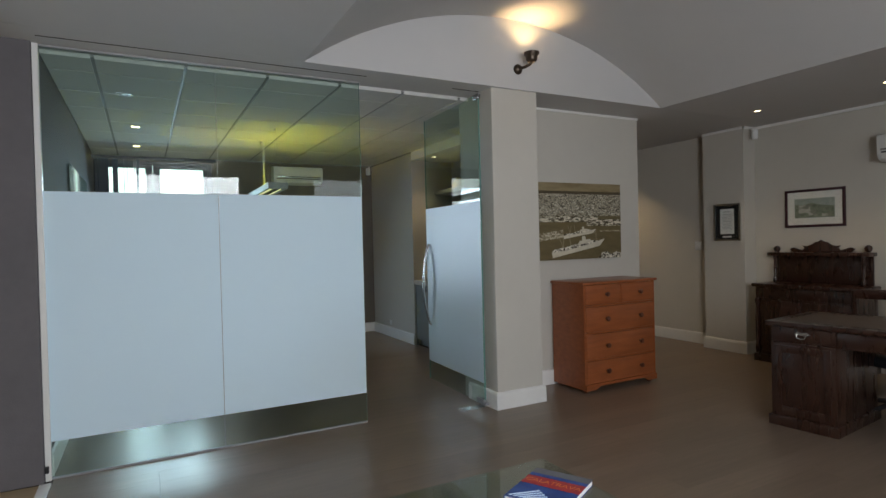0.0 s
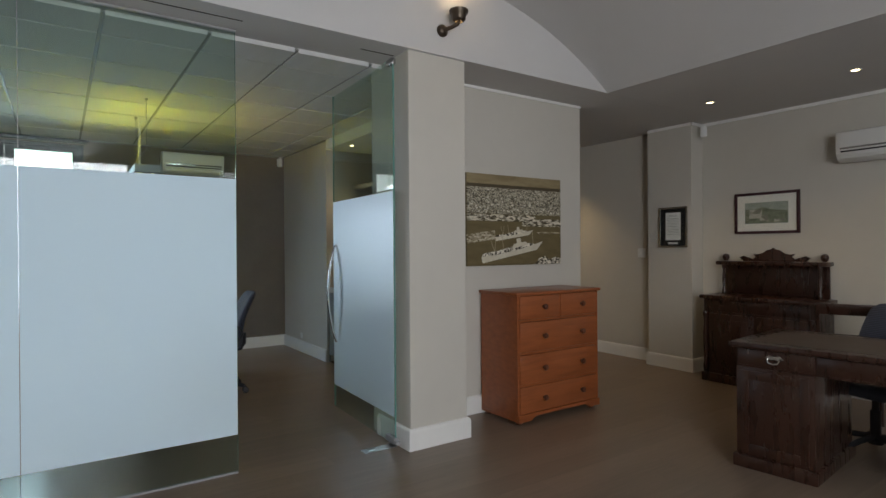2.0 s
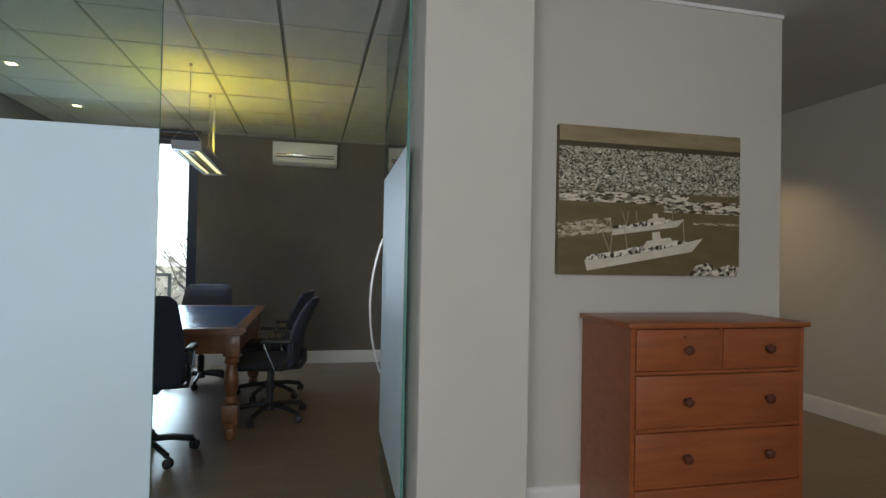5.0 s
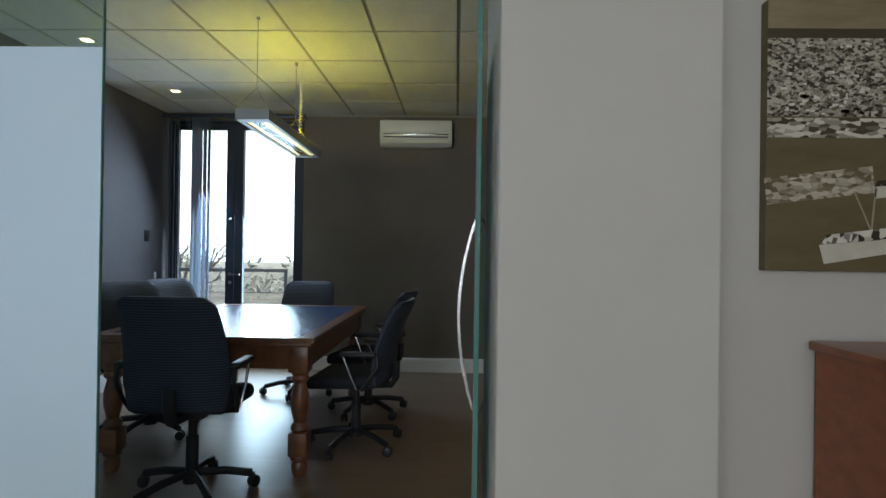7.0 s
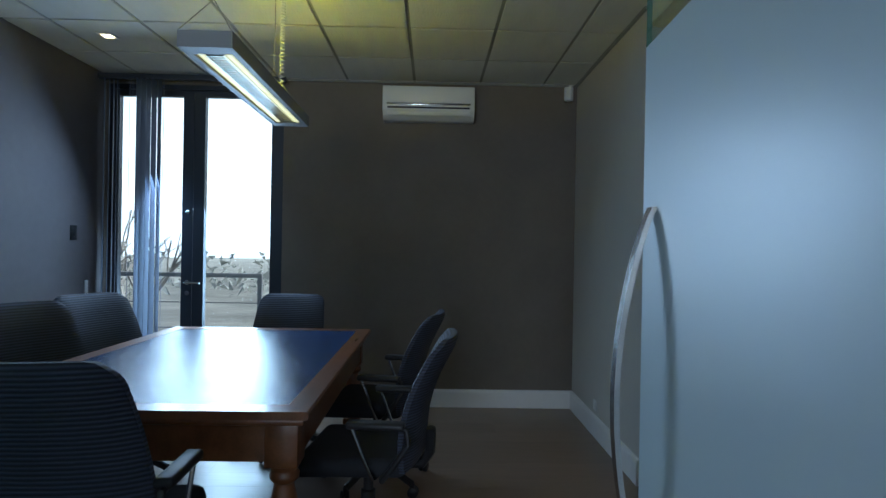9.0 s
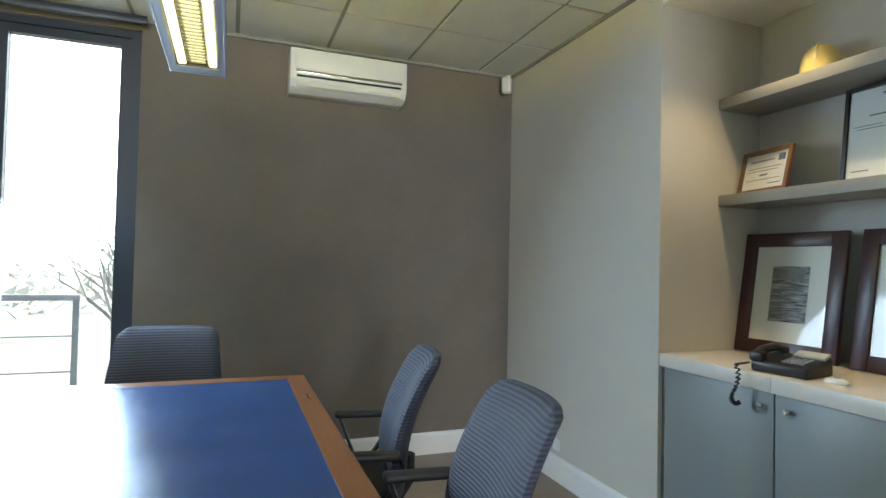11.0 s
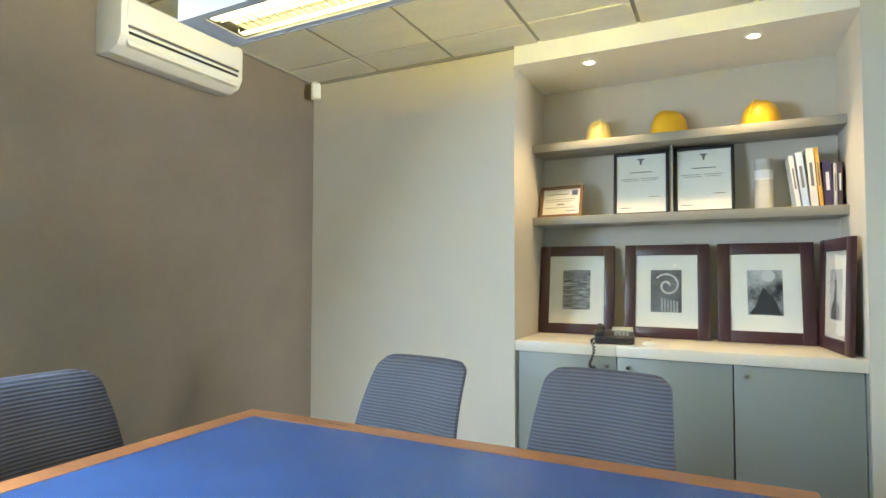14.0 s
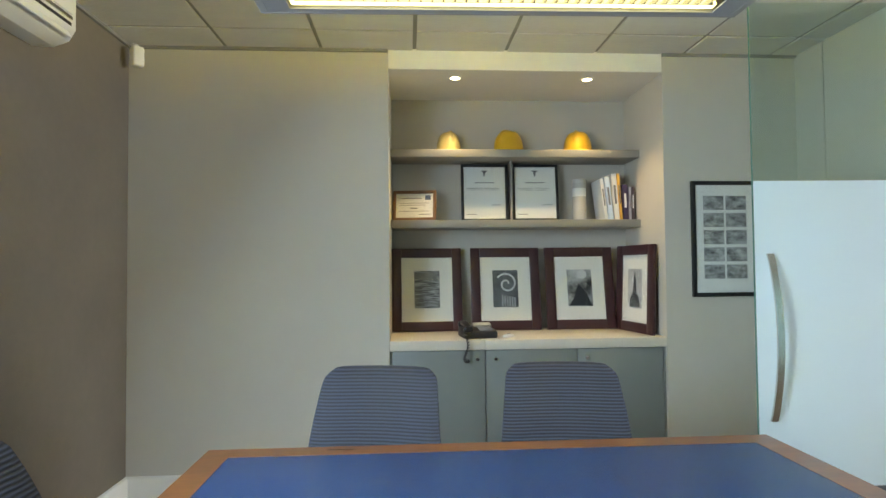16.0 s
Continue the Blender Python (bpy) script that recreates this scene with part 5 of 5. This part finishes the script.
# ---- framed pictures on the lobby side ----
fc = framed("framed_notice", pose(7.399, 5.61, 1.395, 0, 0, -90), 0.36, 0.465, 0.022, M_STEEL, "silver framed notice on dark mount on the pier", "picture", mount=M_BLACK, slip=(-0.095, 0.095, 0.085, 0.40))
bars(fc, -0.0137, [(-0.05, 0.05, 0.36, 0.005)] + [(-0.07, 0.07, 0.33 - 0.018 * k, 0.003) for k in range(11)])
part("name_plate", box(-0.06, 0.06, -0.016, -0.0125, 0.040, 0.060), M_PLASTIC, fc, smooth=False)
lp = framed("landscape_picture", pose(LX1 - 0.001, 4.69, 1.535, 0, 0, -90), 0.645, 0.43, 0.028, M_FRAME_R, "dark wood framed green landscape with white houses", "picture", image=photo("landscape_sky", (0.26, 0.31, 0.28), (0.42, 0.45, 0.40), 8, seed=31), image_box=(-0.215, 0.215, 0.105, 0.325))
part("print_hill", extrude_outline([(-0.21, 0.11), (0.21, 0.11), (0.21, 0.23), (0.05, 0.25), (-0.03, 0.275), (-0.12, 0.25), (-0.21, 0.26)], 0.0006, pose(0, -0.0152, 0)), photo("landscape_hill", (0.07, 0.10, 0.06), (0.30, 0.32, 0.24), 22, seed=32), lp, smooth=False)
part("print_houses", join(box(-0.17, -0.04, -0.0158, -0.0151, 0.16, 0.25), box(-0.06, 0.02, -0.0159, -0.0151, 0.13, 0.19), box(0.08, 0.18, -0.0158, -0.0151, 0.12, 0.15)), photo("landscape_house", (0.22, 0.22, 0.18), (0.48, 0.46, 0.40), 26, "voronoi", 33), lp, smooth=False)

# ---- sideboard ----
sb = thing("sideboard", pose(LX1 - 0.024, 4.60, 0, 0, 0, -90), "dark mahogany chiffonier with a carved crest", "sideboard")
W2 = 0.56
part("body", join(box(-W2 + 0.03, W2 - 0.03, -0.40, -0.002, 0.09, 0.86, 0.004), box(-W2 + 0.01, W2 - 0.01, -0.42, -0.002, 0.0, 0.088, 0.006)), M_MAHOG, sb)
part("top", box(-W2, W2, -0.44, -0.002, 0.862, 0.90, 0.008), M_MAHOG, sb)
part("frieze_drawer", box(-W2 + 0.07, W2 - 0.07, -0.412, -0.40, 0.735, 0.845, 0.004), M_MAHOG, sb)
for s in (-1, 1):
    d = part("door", box(min(s * 0.01, s * 0.47), max(s * 0.01, s * 0.47), -0.412, -0.40, 0.13, 0.71, 0.004), M_MAHOG, sb)
    part("door_panel", box(min(s * 0.07, s * 0.41), max(s * 0.07, s * 0.41), -0.418, -0.412, 0.19, 0.65, 0.003), M_MAHOG, d)
    part("pilaster", lathe([(0.022, 0.10), (0.026, 0.16), (0.018, 0.20), (0.024, 0.45), (0.018, 0.66), (0.027, 0.70), (0.022, 0.73)], 14, pose(s * 0.505, -0.41, 0)), M_MAHOG, sb)
    part("shelf_support", lathe([(0.020, 0.90), (0.024, 0.93), (0.013, 0.97), (0.018, 1.06), (0.012, 1.16), (0.022, 1.19), (0.020, 1.21)], 14, pose(s * 0.46, -0.13, 0)), M_MAHOG, sb)
    part("finial", lathe([(0.018, 1.252), (0.030, 1.268), (0.036, 1.29), (0.030, 1.315), (0.010, 1.328)], 16, pose(s * 0.475, -0.06, 0)), M_MAHOG, sb)
part("back_board", box(-0.50, 0.50, -0.025, -0.002, 0.90, 1.21, 0.003), M_MAHOG, sb)
part("upper_shelf", box(-0.53, 0.53, -0.17, -0.002, 1.21, 1.25, 0.007), M_MAHOG, sb)
crest = [(-0.30, 0.0), (-0.34, 0.035), (-0.30, 0.055), (-0.24, 0.035), (-0.20, 0.02), (-0.17, 0.05), (-0.20, 0.075), (-0.15, 0.070), (-0.10, 0.085), (-0.06, 0.115), (-0.02, 0.122), (0, 0.140), (0.02, 0.122), (0.06, 0.115), (0.10, 0.085), (0.15, 0.070), (0.20, 0.075), (0.17, 0.05), (0.20, 0.02), (0.24, 0.035), (0.30, 0.055), (0.34, 0.035), (0.30, 0.0)]
part("carved_crest", extrude_outline(crest, 0.03, pose(0, -0.045, 1.25), 0.004), M_MAHOG, sb)

# ---- pedestal desk ----
dk = thing("pedestal_desk", pose(5.175, 3.71, 0, 0, 0, -84), "dark mahogany pedestal desk with a leather top", "desk")
# local x runs along the front, local y goes back
part("desk_top", box(-0.03, 1.53, -0.04, 0.78, 0.765, 0.80, 0.008), M_MAHOG, dk)
part("top_inset", box(0.06, 1.44, 0.05, 0.69, 0.8002, 0.8022), material("dark_brown_leather", (0.05, 0.025, 0.015), 0.4, vary=0.2, scale=5), dk, smooth=False)
for a, b in ((0.0, 0.44), (1.06, 1.50)):
    pd = part("pedestal", box(a, b, 0.0, 0.74, 0.08, 0.64, 0.003), M_MAHOG, dk)
    part("plinth", box(a - 0.018, b + 0.018, -0.018, 0.758, 0.0, 0.08, 0.006), M_MAHOG, pd)
    part("door_panel", join(box(a + 0.03, a + 0.075, -0.010, 0, 0.10, 0.62, 0.002), box(b - 0.075, b - 0.03, -0.010, 0, 0.10, 0.62, 0.002), box(a + 0.075, b - 0.075, -0.010, 0, 0.10, 0.155, 0.002), box(a + 0.075, b - 0.075, -0.010, 0, 0.565, 0.62, 0.002)), M_MAHOG, pd)
part("frieze", box(0, 1.50, 0.006, 0.74, 0.642, 0.765), M_MAHOG, dk, smooth=False)
for a, b in ((0.01, 0.44), (0.455, 1.045), (1.06, 1.49)):
    dr = part("drawer", box(a, b, -0.006, 0.20, 0.655, 0.757, 0.003), M_MAHOG, dk)
    if b - a < 0.5:
        x = (a + b) / 2
        part("handle", join(tube([(x - 0.035, -0.008, 0.715), (x - 0.035, -0.026, 0.710), (x - 0.026, -0.030, 0.690), (x, -0.032, 0.683), (x + 0.026, -0.030, 0.690), (x + 0.035, -0.026, 0.710), (x + 0.035, -0.008, 0.715)], 0.0045, 8), extrude_outline([(x - 0.055, 0.715), (x - 0.03, 0.735), (x, 0.728), (x + 0.03, 0.735), (x + 0.055, 0.715), (x + 0.03, 0.702), (x, 0.71), (x - 0.03, 0.702)], 0.003, pose(0, -0.0092, 0))), M_STEEL, dr, "bright metal swan-neck handle")

# chairs by the desk
sc = thing("side_chair", pose(6.95, 3.72, 0, 0, 0, -70), "dark wooden side chair against the lobby wall", "chair")
for x in (-0.20, 0.20):
    part("back_post", tube([(x, -0.19, 0.0), (x, -0.18, 0.45), (x * 1.06, -0.26, 0.93)], 0.019, 8), M_MAHOG, sc)
    part("front_leg", lathe([(0.014, 0), (0.020, 0.06), (0.016, 0.10), (0.024, 0.28), (0.018, 0.34), (0.024, 0.42)], 12, pose(x, 0.20, 0)), M_MAHOG, sc)
part("seat", box(-0.235, 0.235, -0.21, 0.235, 0.42, 0.455, 0.014, 3), M_MAHOG, sc)
part("top_rail", moved(box(-0.225, 0.225, -0.014, 0.014, -0.045, 0.045, 0.010), pose(0, -0.258, 0.90, 8)), M_MAHOG, sc)
part("cross_rail", box(-0.195, 0.195, -0.235, -0.215, 0.66, 0.70, 0.006), M_MAHOG, sc)
copy_thing(chair, pose(6.15, 3.28, 0, 0, 0, 74))["label"] = "dark fabric swivel chair behind the pedestal desk"

# ---- wall light ----
wl = thing("wall_light", pose(3.85, VY, 2.965), "bronze swivel uplight glowing on the vault", "wall light")
M_BRONZE = material("dark_bronze", (0.10, 0.075, 0.055), 0.35, metal=0.8, vary=0.15, scale=20)
part("wall_plate", lathe([(0.045, 0), (0.045, 0.012), (0.030, 0.030), (0.012, 0.036)], 20, pose(0, 0, 0, 90)), M_BRONZE, wl)
part("arm", tube([(0, -0.03, 0), (0.02, -0.09, 0.0), (0.05, -0.12, 0.02), (0.06, -0.125, 0.045)], 0.014, 8), M_BRONZE, wl)
part("lamp_head", lathe([(0.030, 0.035), (0.048, 0.05), (0.052, 0.085), (0.066, 0.10), (0.068, 0.118), (0.055, 0.120), (0.050, 0.105)], 20, pose(0.06, -0.125, 0), cap=False), M_BRONZE, wl)
part("bulb", lathe([(0.046, 0.100), (0.046, 0.104)], 18, pose(0.06, -0.125, 0)), M_HALO, wl)
lamp("wall_light_beam", "SPOT", 26, look((3.91, VY - 0.125, 3.095), (3.95, VY - 0.20, 4)), (1, 0.68, 0.33), 0.03, None, 120, 0.7)

# ---- glass coffee table ----
gt = thing("glass_coffee_table", pose(0, 0, 0), "low glass coffee table with magazines on it", "coffee table")
pane = part("glass_top", box(1.50, 2.52, 2.30, 3.16, 0.438, 0.45, 0.002), M_GLASS_G, gt, smooth=False)
pane.visible_shadow = False
for x in (1.62, 2.40):
    for y in (2.42, 3.04):
        part("leg", lathe([(0.02, 0), (0.02, 0.434), (0.03, 0.438)], 14, pose(x, y, 0)), M_STEEL, gt)


def magazine(m, w, h, thick, cover, label, group="magazines on the glass table"):
    g = thing("magazine", m, label, "magazine", group)
    part("pages", box(-w / 2 + 0.002, w / 2 - 0.003, -h / 2 + 0.003, h / 2 - 0.003, 0.001, thick - 0.001), M_PAPER, g, smooth=False)
    part("cover", join(box(-w / 2, w / 2, -h / 2, h / 2, thick - 0.001, thick), box(-w / 2, w / 2, -h / 2, h / 2, 0, 0.001), box(-w / 2, -w / 2 + 0.001, -h / 2, h / 2, 0, thick)), cover, g, smooth=False)
    return g


M_BLUE_C = photo("blue_cover", (0.012, 0.035, 0.16), (0.05, 0.13, 0.42), 9, seed=41)
M_RED_C = material("red_print", (0.42, 0.02, 0.03), 0.35)
mg = magazine(pose(2.32, 2.86, 0.45, 0, 0, -62), 0.25, 0.31, 0.022, M_BLUE_C, "large blue book with a red band on the glass table")
part("red_band", box(-0.125, 0.125, -0.005, 0.075, 0.0222, 0.0228), M_RED_C, mg, smooth=False)
part("dark_band", box(-0.125, 0.125, 0.105, 0.155, 0.0222, 0.0226), M_INK, mg, smooth=False)
part("cover_drawing", join(*[tube([(-0.11 + 0.02 * k, -0.14, 0.0225), (-0.02 + 0.016 * k, -0.05 - 0.012 * k, 0.0225)], 0.003, 4) for k in range(7)]), material("pale_blue_print", (0.45, 0.58, 0.75), 0.4), mg)
cu = bpy.data.curves.new("cover_title", "FONT")
cu.body, cu.size, cu.align_x, cu.align_y, cu.extrude = "CALATRAVA", 0.042, "CENTER", "CENTER", 0.0004
cu.materials.append(material("orange_print", (0.75, 0.22, 0.05), 0.4))
title = new("cover_title", cu)
title.parent = mg
title.matrix_basis = pose(0, 0.035, 0.0234)
magazine(pose(2.47, 2.47, 0.45, 0, 0, 128), 0.22, 0.29, 0.008, photo("red_blue_cover", (0.02, 0.05, 0.25), (0.45, 0.03, 0.05), 8, seed=44), "red and blue magazine on the glass table")
mg = magazine(pose(1.80, 2.86, 0.45, 0, 0, 100), 0.21, 0.29, 0.008, M_PAPER, "black and white magazine on the glass table")
part("cover_print", box(-0.06, 0.085, -0.12, 0.10, 0.0082, 0.0086), photo("grey_cover", (0.02, 0.02, 0.02), (0.35, 0.36, 0.4), 12, seed=46), mg, smooth=False)

# ---- floor boards ----
slab = structure("floor", box(LX0 - WT, 7.8, LY0 - 0.2, 10.75, -0.16, -0.012), M_GROUT, "greyed oak laminate plank floor", "floor")
structure("floor_side", box(LX0, 0.29, LY0, 5.38, -0.0118, -0.002), M_TAN, "tan floor beyond the metal strip", "floor")
structure("trim_floor_strip", box(0.292, 0.355, LY0, 5.378, -0.0118, 0.003, 0.002), M_WHITE, "pale floor edge strip", "trim")
plank_mesh = {}


def plank(x, y, length):
    key = round(length, 2)
    if key not in plank_mesh:
        b = box(0, key - 0.0008, 0, 0.1934, -0.0118, 0.0)
        me = bpy.data.meshes.new("plank")
        bmesh.ops.recalc_face_normals(b, faces=list(b.faces))
        b.to_mesh(me)
        b.free()
        me.materials.append(M_FLOOR)
        plank_mesh[key] = me
    ob = new("plank", plank_mesh[key])
    ob.parent = slab
    ob.matrix_basis = pose(x, y, 0)


rnd = random.Random(11)
y = LY0
while y < 10.55:
    spans = [(0.36, 7.65)] if y < 5.5 else [(0.30, 4.35), (5.65, 7.65)]
    for a, b in spans:
        x, first = a, rnd.choice((0.6, 0.9, 1.2, 1.5, 1.8))
        while x < b - 0.01:
            ln = min(first, b - x)
            plank(x, y, ln)
            x += ln
            first = 1.8
    y += 0.194
